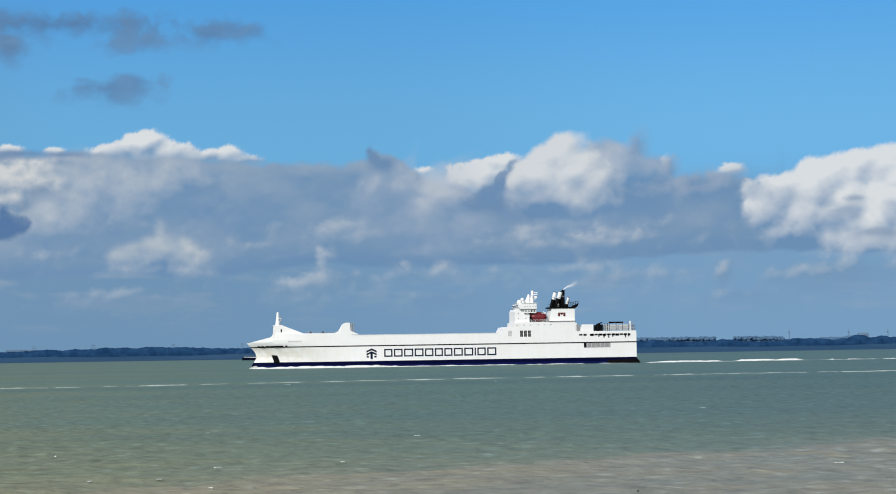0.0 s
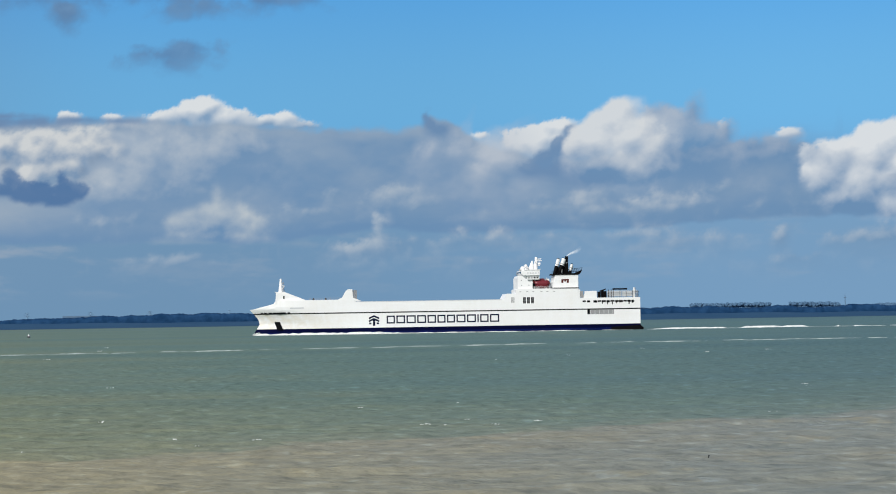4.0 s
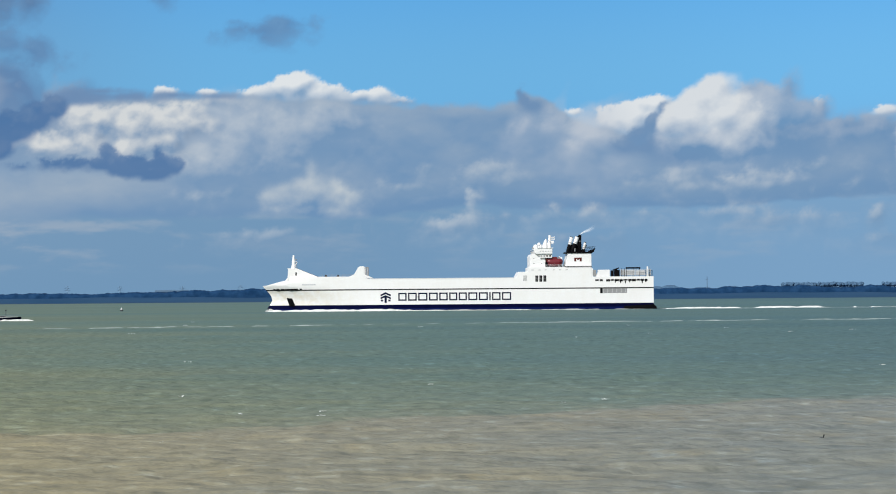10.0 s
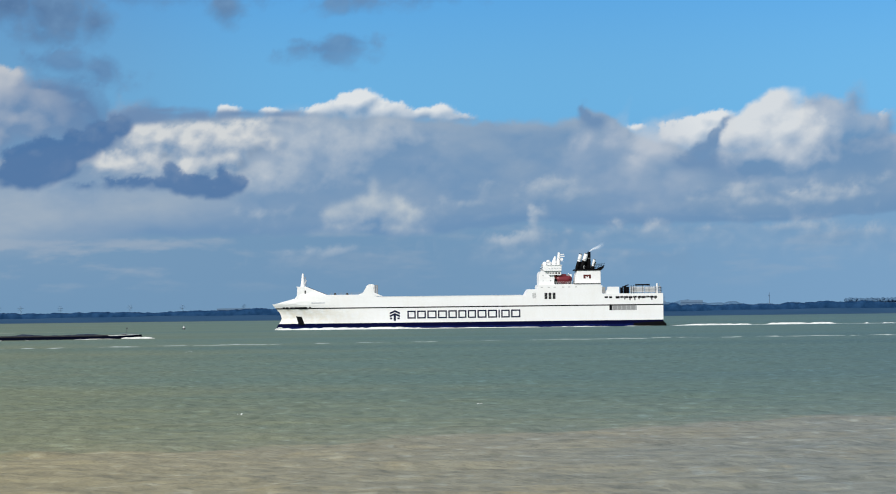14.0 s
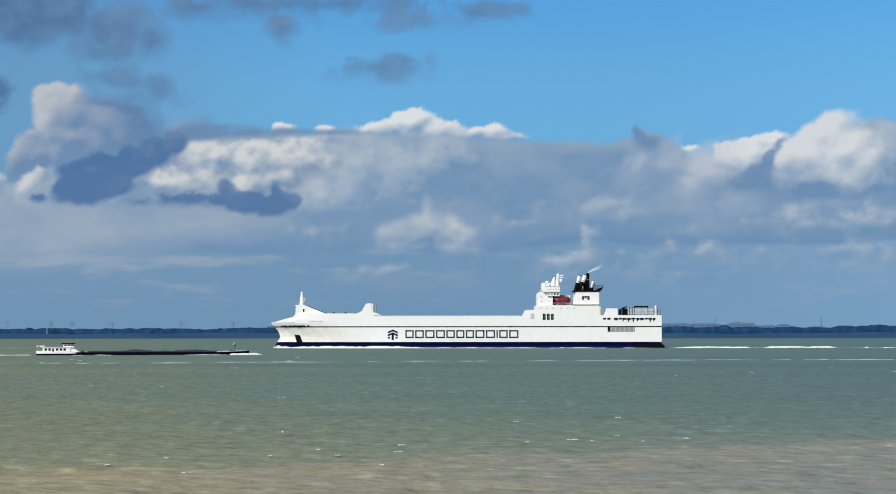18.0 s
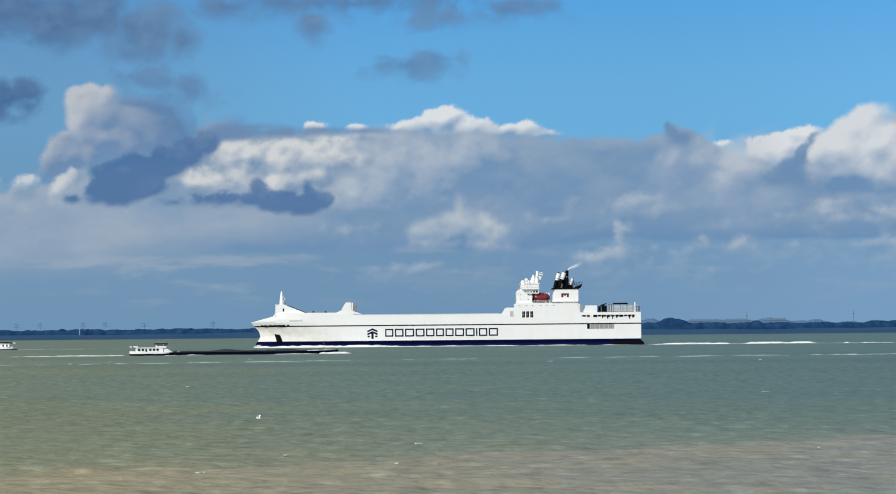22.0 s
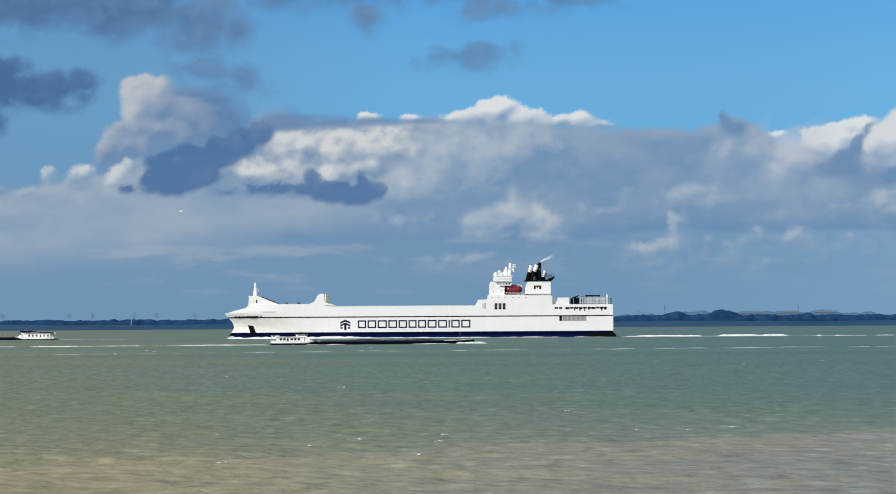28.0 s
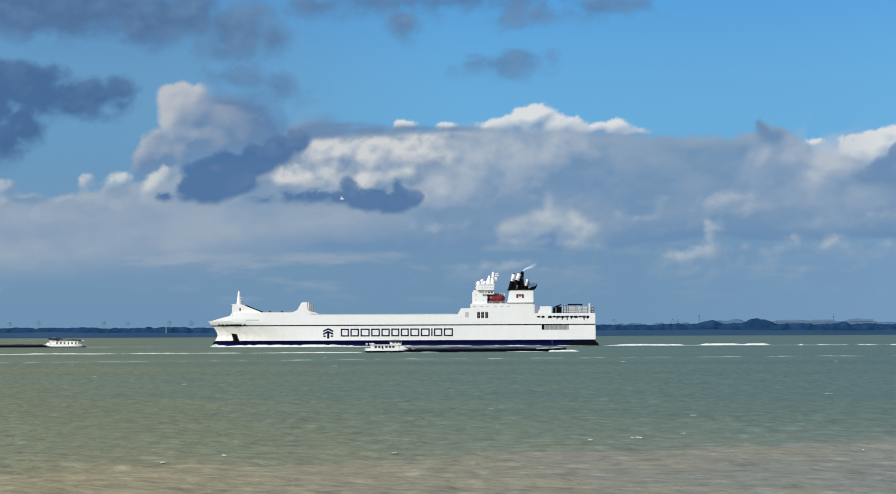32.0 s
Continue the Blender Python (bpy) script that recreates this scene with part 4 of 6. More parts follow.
def radio_mast(turn, top):
    x, y = at_turn(turn, 3000)
    ob = thing("mast", "slender dark mast above the far trees", "mast", "masts on the far shore", pose(x, y, 0))
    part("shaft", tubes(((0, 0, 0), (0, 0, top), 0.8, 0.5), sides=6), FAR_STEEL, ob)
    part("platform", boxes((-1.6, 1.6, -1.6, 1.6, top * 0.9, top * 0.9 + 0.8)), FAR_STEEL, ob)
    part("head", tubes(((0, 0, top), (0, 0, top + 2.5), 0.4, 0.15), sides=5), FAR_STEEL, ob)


for turn, top in ((5.75, 29), (8.8, 31), (15.4, 30), (17.1, 28), (18.2, 28), (1.89, 31)):
    radio_mast(turn, top)

# white leading light on the far dyke
x, y = at_turn(-13.74, 2573)
# white paint with the blue of the haze mixed in
TOWER_PAINT = painted("hazy_white_tower_paint", (0.34, 0.44, 0.55), (0.28, 0.38, 0.48), 0.6, 0.3, 0.3)
light_tower = thing("light_tower", "small white leading-light tower on the far dyke", "lighthouse", "", pose(x, y, 0))
part("shaft", tubes(((0, 0, 0), (0, 0, 12.4), 0.6, 0.45), sides=10), TOWER_PAINT, light_tower)
part("gallery", tubes(((0, 0, 12.4), (0, 0, 12.7), 0.8), sides=10), GREY, light_tower)
part("lantern", tubes(((0, 0, 12.7), (0, 0, 13.7), 0.45), sides=10), TOWER_PAINT, light_tower)
part("cap", tubes(((0, 0, 13.7), (0, 0, 14.3), 0.5, 0.1), sides=10), GREY, light_tower)

# ---- cargo ship ----
# its own space: stern at x = 0, bow towards -x, waterline z = 0, s = metres from the stern
SHIP_Y, HALF = 1043.0, 12.8
# 208 as drawn, scaled to 183 and lifted about the eye, fitting the view
SIZE, LIFT = 0.88, 7.2 * 0.12
ship = thing("cargo_ship", "long white roll-on roll-off cargo ship with navy waterline, under way", "cargo ship")


def stem(z):
    pts = ((-4, 206.2), (-1, 206.2), (1.0, 205.9), (3.0, 204.4), (5.0, 203.4), (6.5, 203.6), (8.5, 204.8), (10.3, 206.4), (12.0, 208.0), (13.0, 208.6), (24, 208.6))
    for (a, b), (c, d) in zip(pts, pts[1:]):
        if z <= c:
            return b + (d - b) * max(0.0, (z - a) / (c - a))
    return pts[-1][1]


def half_breadth(s, z):
    end = stem(z)
    k = max(0.0, min(1.0, z / 13))
    start = 146 + 22 * k
    p = 2.1 + 0.9 * k
    if s <= start:
        return HALF
    return max(0.25, HALF * (1 - ((s - start) / (end - start + 0.3)) ** p))


def deck_edge(s):
    pts = ((0, 16.4), (60, 16.4), (66, 16.1), (151, 16.1), (157.5, 17.4), (194.4, 17.5), (195.2, 15.8), (207.3, 12.8))
    for (a, b), (c, d) in zip(pts, pts[1:]):
        if s <= c:
            return b + (d - b) * (s - a) / (c - a)
    return pts[-1][1]


def hull_band(levels, proud=0.0, follow_edge=False):
    """A closed solid of the hull between levels; its top follows the deck edge where asked."""
    us = [i / 30 * 0.70 for i in range(31)] + [0.70 + 0.30 * i / 44 for i in range(1, 45)]
    rows = []
    for u in us:
        port, star = [], []
        for z in levels:
            zz = z
            s = u * stem(z)
            if follow_edge:
                f = (z - levels[0]) / (levels[-1] - levels[0])
                for _ in range(3):
                    zz = levels[0] + f * (deck_edge(s) - levels[0])
                    s = u * stem(zz)
            h = half_breadth(s, zz) + proud
            port.append((-s - (proud if u == 1 else 0), -h, zz))
            star.append((-s - (proud if u == 1 else 0), h, zz))
        ring = port + star[::-1]
        rows.append(ring + [ring[0]])
    bm = loft(rows)
    n = len(levels)
    for ring in (rows[0], rows[-1]):
        vs = [bm.verts.new(p) for p in ring[:-1]]
        for i in range(n - 1):
            bm.faces.new((vs[i], vs[i + 1], vs[2 * n - 2 - i], vs[2 * n - 1 - i]))
    bmesh.ops.remove_doubles(bm, verts=bm.verts[:], dist=0.0005)
    return bm


part("boot_top", hull_band([-4, -1.5, 0, 1.0, 2.3], 0.02), NAVY, ship, "navy blue boot-top along the waterline")
part("wet_band", hull_band([-1.6, -0.6, 0.35], 0.05), WET_BLUE, ship, "brighter wet blue band at the water")
part("lower_side", hull_band([2.3, 3.5, 5, 7, 8.5, 10.05]), HULL_WHITE, ship)
# black band drawn proud, in place of a dark groove
part("rubbing_strake", hull_band([10.05, 10.65], 0.05), DARK_LINE, ship, "dark strake standing slightly proud along the hull")
part("upper_side", hull_band([10.65, 12, 13.5, 15, 16.4], 0, True), WHITE, ship)
part("deck", boxes((-150, -70, -12.2, 12.2, 15.7, 16.04)), DECK, ship, "green-grey weather deck")
part("after_deck", boxes((-60, -0.4, -12.2, 12.2, 16.1, 16.42)), DECK, ship, "green-grey after deck")
# long bulwark stanchions and hatch coaming along the side
for y in (-12.95, 12.5):
    part("gunwale", boxes((-151, -75, y, y + 0.45, 16.1, 16.26)), WHITE_HOUSE, ship)

bm = bmesh.new()
bmesh.ops.create_uvsphere(bm, u_segments=20, v_segments=12, radius=1, matrix=Matrix.Translation((-203.0, 0, -1.8)) @ Matrix.Diagonal((5.0, 2.0, 2.4, 1)))
part("bulbous_bow", bm, NAVY, ship, smooth=True)
# forecastle: breakwater house, brackets, mast, winches
part("breakwater", prism([(-194.8, 15.6), (-194.2, 21.6), (-195.2, 22.0), (-189.6, 22.0), (-189.6, 15.6)], -9.6, 9.6, 0.1), WHITE, ship)
# far bracket black all over, for its dark inner side
for y, paint in ((-10.2, WHITE), (9.9, BLACK)):
    part("bracket", prism([(-178.4, 17.4), (-189.7, 17.4), (-189.7, 21.9), (-188.8, 21.6)], y, y + 0.3), paint, ship)
part("side_opening", boxes((-190.5, -189.8, -9.66, -9.5, 18.2, 19.9)), HOLE_DARK, ship)
foremast = part("foremast", tubes(((-192.0, 0, 21.8), (-191.9, 0, 29.2), 1.25, 0.45), ((-192.0, 0, 21.8), (-190.0, 0, 25.5), 0.3, 0.25), sides=10),
                WHITE_HOUSE, ship)
for x in (-191.9, -190.6):
    part("mast_light", tubes(((x, 0, 26.4), (x, 0, 27.2), 0.3), sides=8), GREY, foremast)
part("mast_platform", boxes((-192.3, -190.1, -0.8, 0.8, 25.6, 25.8)), WHITE_HOUSE, foremast)
part("mast_stay", tubes(((-190.4, -0.4, 22), (-190.9, -0.2, 27), 0.1), ((-189.8, 0.6, 22), (-190.8, 0.2, 26), 0.1), sides=5), GREY, foremast)
for s in (168.0, 174.5):
    w = part("winch", tubes(((-s, -6, 17.9), (-s, -3.4, 17.9), 0.55), sides=12), BLACK, ship)
    part("winch_base", boxes((-s - 0.8, -s + 0.8, -6.3, -3.1, 17.2, 17.6)), BLACK, w)
for s in (161, 165.5, 171, 176):
    part("rail_post", tubes(((-s, -11.4, 17.3), (-s, -11.4, 18.4), 0.06), sides=5), GREY, ship)
part("rail", tubes(((-160, -11.4, 18.4), (-177, -11.4, 18.4), 0.05), ((-160, -11.4, 17.9), (-177, -11.4, 17.9), 0.04), sides=5), GREY, ship)
# vent house amidships-forward
part("vent_house", prism([(-162.8, 17.0), (-159.2, 18.5), (-157.2, 22.1), (-156.2, 22.8), (-153.9, 22.8), (-153.6, 18.4), (-149.0, 16.5)],
                         -12.7, -7.5, 0.06), WHITE, ship)
part("vent_house", prism([(-162.8, 17.0), (-159.2, 18.5), (-157.2, 22.1), (-156.2, 22.8), (-153.9, 22.8), (-153.6, 18.4), (-149.0, 16.5)],
                         7.5, 12.7, 0.06), WHITE, ship)
for x in (-153.3, -152.2):
    part("vent_trunk", tubes(((x, 2.0, 16.2), (x, 2.0, 22.5), 0.45), sides=10), GREY, ship)
part("vent_frame", tubes(((-152.8, -12.2, 16.5), (-152.8, -12.2, 22.4), 0.26), ((-151.7, -12.2, 16.5), (-151.7, -12.2, 22.2), 0.26),
                         ((-152.8, -12.2, 22.3), (-151.9, -12.2, 22.2), 0.16), sides=6), GREY, ship)
# mooring openings under the bow strake
for s, w, low in ((202.0, 1.6, 0.30), (200.0, 2.0, 0.62), (197.4, 2.4, 0.40), (195.0, 2.2, 0.34), (192.8, 2.4, 0.66), (190.4, 2.6, 0.55), (187.6, 1.2, 0.3)):
    h = half_breadth(s, 10.8)
    bm = boxes((-w / 2, w / 2, -0.25, 0.12, -low, 0.42), bevel=0.12)
    t = math.degrees(math.atan2(half_breadth(s - 0.8, 10.8) - half_breadth(s + 0.8, 10.8), 1.6))
    ob = part("mooring_opening", bm, HOLE_DARK, ship)
    ob.matrix_basis = pose(-s, -h, 10.75, 0, 0, -t)
# anchor pocket with its anchor
s = 193.0
h = half_breadth(s, 4.5)
pocket = part("anchor_pocket", prism([(-2.6, 2.3), (-0.8, -2.6), (2.3, -2.6), (0.6, 2.3)], -0.5, 0.25), HOLE_DARK, ship)
tt = math.degrees(math.atan2(half_breadth(s - 1, 4.5) - half_breadth(s + 1, 4.5), 2))
pocket.matrix_basis = pose(-s, -h + 0.1, 4.4, 0, 0, -tt)
part("anchor", boxes((-0.25, 0.25, -0.75, -0.45, -1.6, 1.6), (-1.1, 1.1, -0.8, -0.45, -2.1, -1.4), bevel=0.08), BLACK, pocket)
# small bars where the name stands
NAME_GREY = painted("faded_name_paint", (0.50, 0.52, 0.55), (0.42, 0.45, 0.50), 0.6, 0.3, 0.3)
for i in range(7):
    s = 186.4 - i * 1.05
    h = half_breadth(s, 13.2)
    tt = math.degrees(math.atan2(half_breadth(s - 1, 13.2) - half_breadth(s + 1, 13.2), 2))
    bar = part("name_bar", boxes((-0.36, 0.36, -0.06, 0.05, -0.32, 0.32)), NAME_GREY, ship)
    bar.matrix_basis = pose(-s, -h, 13.3, 0, 0, -tt)


# company mark and lettering as plain navy shapes
def side_plate(name, outline, mat=NAVY_MARK, y=-12.86, parent=ship):
    return part(name, prism(outline, y, y + 0.12), mat, parent)


for z in (7.95, 6.45):
    side_plate("chevron", [(-142.6, z + 1.0), (-145.3, z - 0.25), (-145.3, z - 1.25), (-142.6, z - 0.05), (-139.9, z - 1.25), (-139.9, z - 0.25)])
for x0, x1, z0, z1 in ((-143.2, -142.0, 3.3, 6.4), (-145.2, -144.0, 4.1, 5.0), (-141.2, -140.0, 4.1, 5.0)):
    side_plate("mark_bar", [(x0, z0), (x1, z0), (x1, z1), (x0, z1)])
x = -135.9
for width in (4.4, 4.6, 4.9, 4.7, 4.5, 4.3, 4.3, 4.8, 4.8, 1.5, 4.5, 4.9):
    a, b, z0, z1, q = x, x + width, 4.35, 8.55, 0.72
    if width < 2:
        side_plate("letter_bar", [(a, z0), (a + 0.7, z0), (a + 0.7, z1), (a, z1)])
        x = a + 0.7 + 0.75
        continue
    bm = bmesh.new()
    for d in ((a, b, z1 - q, z1), (a, b, z0, z0 + q), (a, a + q, z0 + q, z1 - q), (b - q, b, z0 + q, z1 - q)):
        box(bm, d[0], d[1], -12.86, -12.74, d[2], d[3])
    part("letter_bar", bm, NAVY_MARK, ship)
    x = b + 0.78

# superstructure
part("ramp_house", prism([(-73.4, 16.0), (-71.6, 19.2), (-63, 19.2), (-63, 16.0)], -12.7, 12.7, 0.08), WHITE_HOUSE, ship)
house = part("accommodation", prism([(-66.6, 16.4), (-66.6, 21.3), (-66.0, 21.7), (-33.0, 21.7), (-33.0, 16.4)], -12.75, 12.75, 0.06), WHITE, ship)
tower = part("bridge_tower", prism([(-65.6, 21.6), (-65.6, 27.4), (-64.9, 28.7), (-57.4, 28.7), (-57.4, 21.6)], -11.5, 11.5, 0.1), WHITE_HOUSE, ship)
part("deck_house", boxes((-57.4, -48.0, -6.5, 6.5, 21.6, 27.0), bevel=0.08), WHITE_HOUSE, ship)
bridge = part("wheelhouse", prism([(-62.6, 28.7), (-64.0, 30.0), (-63.4, 31.4), (-61.6, 32.0), (-53.8, 31.6), (-53.8, 28.7)], -13.4, 13.4, 0.1), WHITE_HOUSE, ship)
part("roof", boxes((-61.8, -53.4, -13.7, 13.7, 31.7, 31.95)), WHITE_HOUSE, bridge)
# side panes pale grey, bright glare on the glass put into the colour
for i in range(5):
    a = -60.6 + i * 1.4
    part("window", boxes((a, a + 0.8, -13.46, -13.38, 29.8, 30.4)), PALE_RAIL, bridge)
for i in range(15):
    a = -12.4 + i * 1.7
    part("window", prism([(-63.95, 29.8), (-63.85, 30.9), (-63.70, 30.9), (-63.80, 29.8)], a, a + 1.3), GLASS, bridge)
# white box under the bridge wing, behind the wing windows
part("under_wing_box", boxes((-60.5, -54.0, -12.6, -11.4, 26.6, 28.6)), WHITE_HOUSE, bridge)
part("boat_deck_door", boxes((-57.6, -56.0, -11.62, -11.48, 22.0, 24.6)), HOLE_DARK, tower)
part("boat_deck_door", boxes((-57.6, -56.2, -11.62, -11.48, 25.2, 26.6)), BROWN, tower)
for i in range(4):
    part("wing_window", boxes((-60.2 + i * 1.55, -59.2 + i * 1.55, -12.68, -12.58, 27.2, 28.0)), GLASS if i > 1 else GREY, bridge)
for z in (23.6, 26.3):
    for a in (-63.6, -59.6):
        part("porthole", tubes(((a, -11.56, z), (a, -11.44, z), 0.22), sides=10), GLASS, tower)
# roof gear
part("radome", tubes(((-63.0, -4, 31.5), (-63.0, -4, 32.6), 1.0), sides=8), GREY, bridge)
for x, y, z, r, foot in ((-62.2, -6, 32.6, 1.3, 0.8), (-60.2, -3, 34.0, 1.0, 0.6), (-59.0, 3, 33.2, 1.0, 0.8)):
    part("dome_stand", tubes(((x, y, 31.6), (x, y, z - 0.5), foot), sides=8), WHITE_HOUSE, bridge)
    bm = bmesh.new()
    bmesh.ops.create_uvsphere(bm, u_segments=16, v_segments=10, radius=r, matrix=Matrix.Translation((x, y, z)))
    part("satellite_dome", bm, WHITE_HOUSE, bridge, smooth=True)
mast = part("radar_mast", tubes(((-54.7, 0, 30), (-54.1, 0, 38.9), 1.2, 0.7), sides=10), WHITE_HOUSE, ship)
part("aerial_mast", tubes(((-57.0, 0, 31.6), (-56.3, 0, 36.9), 2.0, 0.35), sides=10), WHITE_HOUSE, mast)
part("yard", tubes(((-55.0, -3.6, 36.4), (-55.0, 3.6, 36.4), 0.16), ((-54.5, 0, 37.7), (-51.4, 0, 37.9), 0.26), sides=6), WHITE_HOUSE, mast)
for d in ((-55.6, -52.2, -0.3, 0.3, 34.2, 34.6), (-53.4, -51.2, -0.3, 0.3, 36.6, 37.1)):
    part("scanner", boxes(d, bevel=0.05), WHITE_HOUSE, mast)
part("signal_flag", boxes((-53.6, -52.2, -3.0, -2.94, 34.8, 35.9)), WHITE_HOUSE, mast)


def lifeboat(x, y):
    n, rows = 18, []
    for i in range(n + 1):
        u = i / n
        k = max(0.10, 1 - abs(2 * u - 1) ** 6)
        ring = []
        for j in range(17):
            a = 2 * math.pi * j / 16
            zz = math.sin(a) * (1.55 if math.sin(a) < 0 else 1.35)
            ring.append((x - 4.5 + 9.0 * u, y + math.cos(a) * 1.6 * k, 24.2 + 1.45 * zz * k ** 0.6 + 0.3 * abs(2 * u - 1) ** 2))
        rows.append(ring)
    bm = loft(rows)
    bmesh.ops.holes_fill(bm, edges=bm.edges[:], sides=0)
    boat = part("lifeboat", bm, RED, ship, "enclosed red lifeboat in davits", smooth=True)
    part("cockpit", prism([(x - 1.9, 25.6), (x - 1.4, 27.1), (x + 1.2, 27.1), (x + 1.7, 25.6)], y - 0.8, y + 0.8, 0.12), RED, boat)
    part("fender", boxes((x - 4.0, x + 4.0, y - 1.5, y - 1.42, 23.9, 24.1)), DARK_LINE, boat)
    for a in (-2.6, 2.6):
        part("davit", tubes(((x + a, y + 1.9, 21.6), (x + a, y + 1.9, 26.6), 0.28), ((x + a, y + 1.9, 26.6), (x + a, y - 0.2, 27.2), 0.24), sides=8),
             WHITE_HOUSE, ship)
        part("cradle", boxes((x + a - 0.2, x + a + 0.2, y - 1.2, y + 1.9, 21.7, 22.4)), GREY, ship)


lifeboat(-52.6, -10.6)
# flat dark plate behind the boat, no recess cut: its shade is painted
part("boat_recess_shade", boxes((-57.4, -48.2, -6.62, -6.5, 21.8, 24.4)), HOLE_DARK, ship)
for a in (-56.6, -54.6, -50.6, -48.6):
    part("rail_post", tubes(((a, -12.4, 21.7), (a, -12.4, 22.9), 0.06), sides=5), WHITE_HOUSE, ship)
part("rail", tubes(((-57.4, -12.4, 22.9), (-47.8, -12.4, 22.9), 0.05), ((-57.4, -12.4, 22.3), (-47.8, -12.4, 22.3), 0.04), sides=5), WHITE_HOUSE, ship)

funnel = part("funnel", prism([(-47.0, 21.6), (-45.4, 28.9), (-32.8, 28.9), (-32.8, 21.6)], -10.6, 4.0, 0.15), WHITE, ship)
# dark strip at the funnel's foot, shadow line put into the colour
part("funnel_foot_shadow", boxes((-47.2, -32.7, -10.75, -10.6, 21.5, 22.1)), DARK_LINE, funnel)
for d in ((-42.0, -38.0, 25.9, 26.6), (-42.0, -40.9, 24.6, 25.9), (-39.1, -38.0, 24.6, 25.9), (-40.4, -39.6, 25.3, 25.9)):
    part("funnel_mark", boxes((d[0], d[1], -10.68, -10.56, d[2], d[3])), BROWN, funnel)
top = part("funnel_top", prism([(-46.8, 28.9), (-46.4, 29.7), (-31.6, 29.7), (-32.6, 28.9)], -11.0, 4.4), BLACK, ship, "black funnel platform")
for i in range(12):
    a = -45.8 + i * 1.25
    part("railing", tubes(((a, -10.8, 29.6), (a + 0.55 + 0.06 * i, -10.9, 30.9 + 0.14 * i), 0.09), sides=5), BLACK, top)
for rise in (1.0, 0.62, 0.3):
    part("top_rail", tubes(((-45.6 + 0.3 * rise, -10.9, 29.7 + 1.3 * rise), (-31.4 + 0.9 * rise, -10.9, 29.7 + 2.9 * rise), 0.08), sides=5), BLACK, top)
part("far_rail", tubes(((-45.4, 4.2, 31.2), (-31.0, 4.2, 32.4), 0.08), ((-45.4, 4.2, 30.4), (-31.2, 4.2, 31.0), 0.08), sides=5), BLACK, top)
part("rain_shield", prism([(-35.2, 29.6), (-31.6, 29.6), (-30.6, 31.6), (-34.0, 30.2)], -10.9, -10.6), BLACK, top)


def exhaust(foot, head, radius, paint, sleeve, hood):
    """One exhaust pipe: raked tube in a dark sleeve, open hooded mouth."""
    foot, head = Vector(foot), Vector(head)
    way = (head - foot).normalized()
    pipe = part("exhaust_pipe", tubes((foot, head, radius), sides=14), paint, ship)
    part("pipe_sleeve", tubes((foot, foot + (head - foot) * sleeve, radius * 1.18), sides=14), BLACK, pipe)
    part("pipe_mouth", tubes((head, head + way * hood, radius * 0.84), sides=14), HOLE_DARK, pipe)
    part("pipe_band", tubes((foot + (head - foot) * 0.62, foot + (head - foot) * 0.66, radius * 1.06), sides=14), GREY, pipe)


exhaust((-45.2, -9.2, 29.6), (-43.2, -9.2, 37.4), 0.95, WHITE_HOUSE, 0.52, 0.4)
exhaust((-43.0, -9.6, 29.6), (-40.2, -9.6, 37.6), 1.10, WHITE_HOUSE, 0.56, 0.4)
exhaust((-38.9, -8.6, 29.6), (-38.7, -8.6, 38.6), 0.85, BLACK, 0.5, 0.3)
exhaust((-40.2, -7.0, 29.6), (-39.6, -7.0, 35.6), 0.70, BLACK, 0.5, 0.3)
exhaust((-44.0, -6.0, 29.6), (-43.4, -6.0, 33.6), 0.70, BLACK, 0.5, 0.3)
exhaust((-37.2, -8.0, 29.6), (-35.8, -8.0, 34.6), 0.70, WHITE_HOUSE, 0.3, 0.3)
exhaust((-36.6, -4.0, 29.6), (-35.0, -4.0, 33.2), 0.50, STEEL_PIPE, 0.4, 0.3)
exhaust((-41.9, -10.2, 29.6), (-41.6, -10.2, 31.6), 0.55, WHITE_HOUSE, 0.1, 0.2)
for d in ((-41.6, -38.2, -7.8, -2.0, 29.6, 32.4), (-45.0, -43.6, -5.0, -2.0, 29.6, 31.2), (-37.6, -35.6, -6.0, -2.0, 29.6, 30.8)):
    part("silencer_casing", boxes(d, bevel=0.2), BLACK, ship)
part("stack_ladder", tubes(((-40.6, -9.4, 29.6), (-38.4, -8.9, 37.0), 0.10), ((-40.2, -9.8, 29.6), (-38.0, -9.3, 37.0), 0.10), sides=5), BLACK, ship)

# grey strip painted for the shadow line along the roof edge
part("roof_edge_shadow", boxes((-47.0, -33.0, -12.86, -12.74, 21.42, 21.62)), GREY, house)

# windows and openings in the house side
for i in range(3):
    a = -63.0 + i * 2.15
    w = part("window", boxes((a, a + 1.5, -12.86, -12.7, 13.9, 17.2), bevel=0.04), HOLE_DARK, house)
    part("mullion", boxes((a + 0.68, a + 0.80, -12.9, -12.84, 13.95, 17.15), (a + 0.05, a + 1.45, -12.9, -12.84, 15.4, 15.52)), GREY, w)
part("louvre", boxes((-69.4, -67.6, -12.84, -12.7, 14.4, 17.2)), GREY, house)
for i in range(7):
    part("louvre_slat", boxes((-69.3, -67.7, -12.92, -12.84, 14.55 + i * 0.38, 14.72 + i * 0.38)), WHITE_HOUSE, house)
for a in (-65.0, -61.2, -58.0, -53.6, -50.4, -46.8):
    part("scupper", boxes((a, a + 1.1, -12.84, -12.72, 20.0, 20.28)), GREY, house)

# after deck
part("end_wall", boxes((-33.0, -32.2, -12.6, 12.6, 16.4, 20.9)), WHITE_HOUSE, ship)
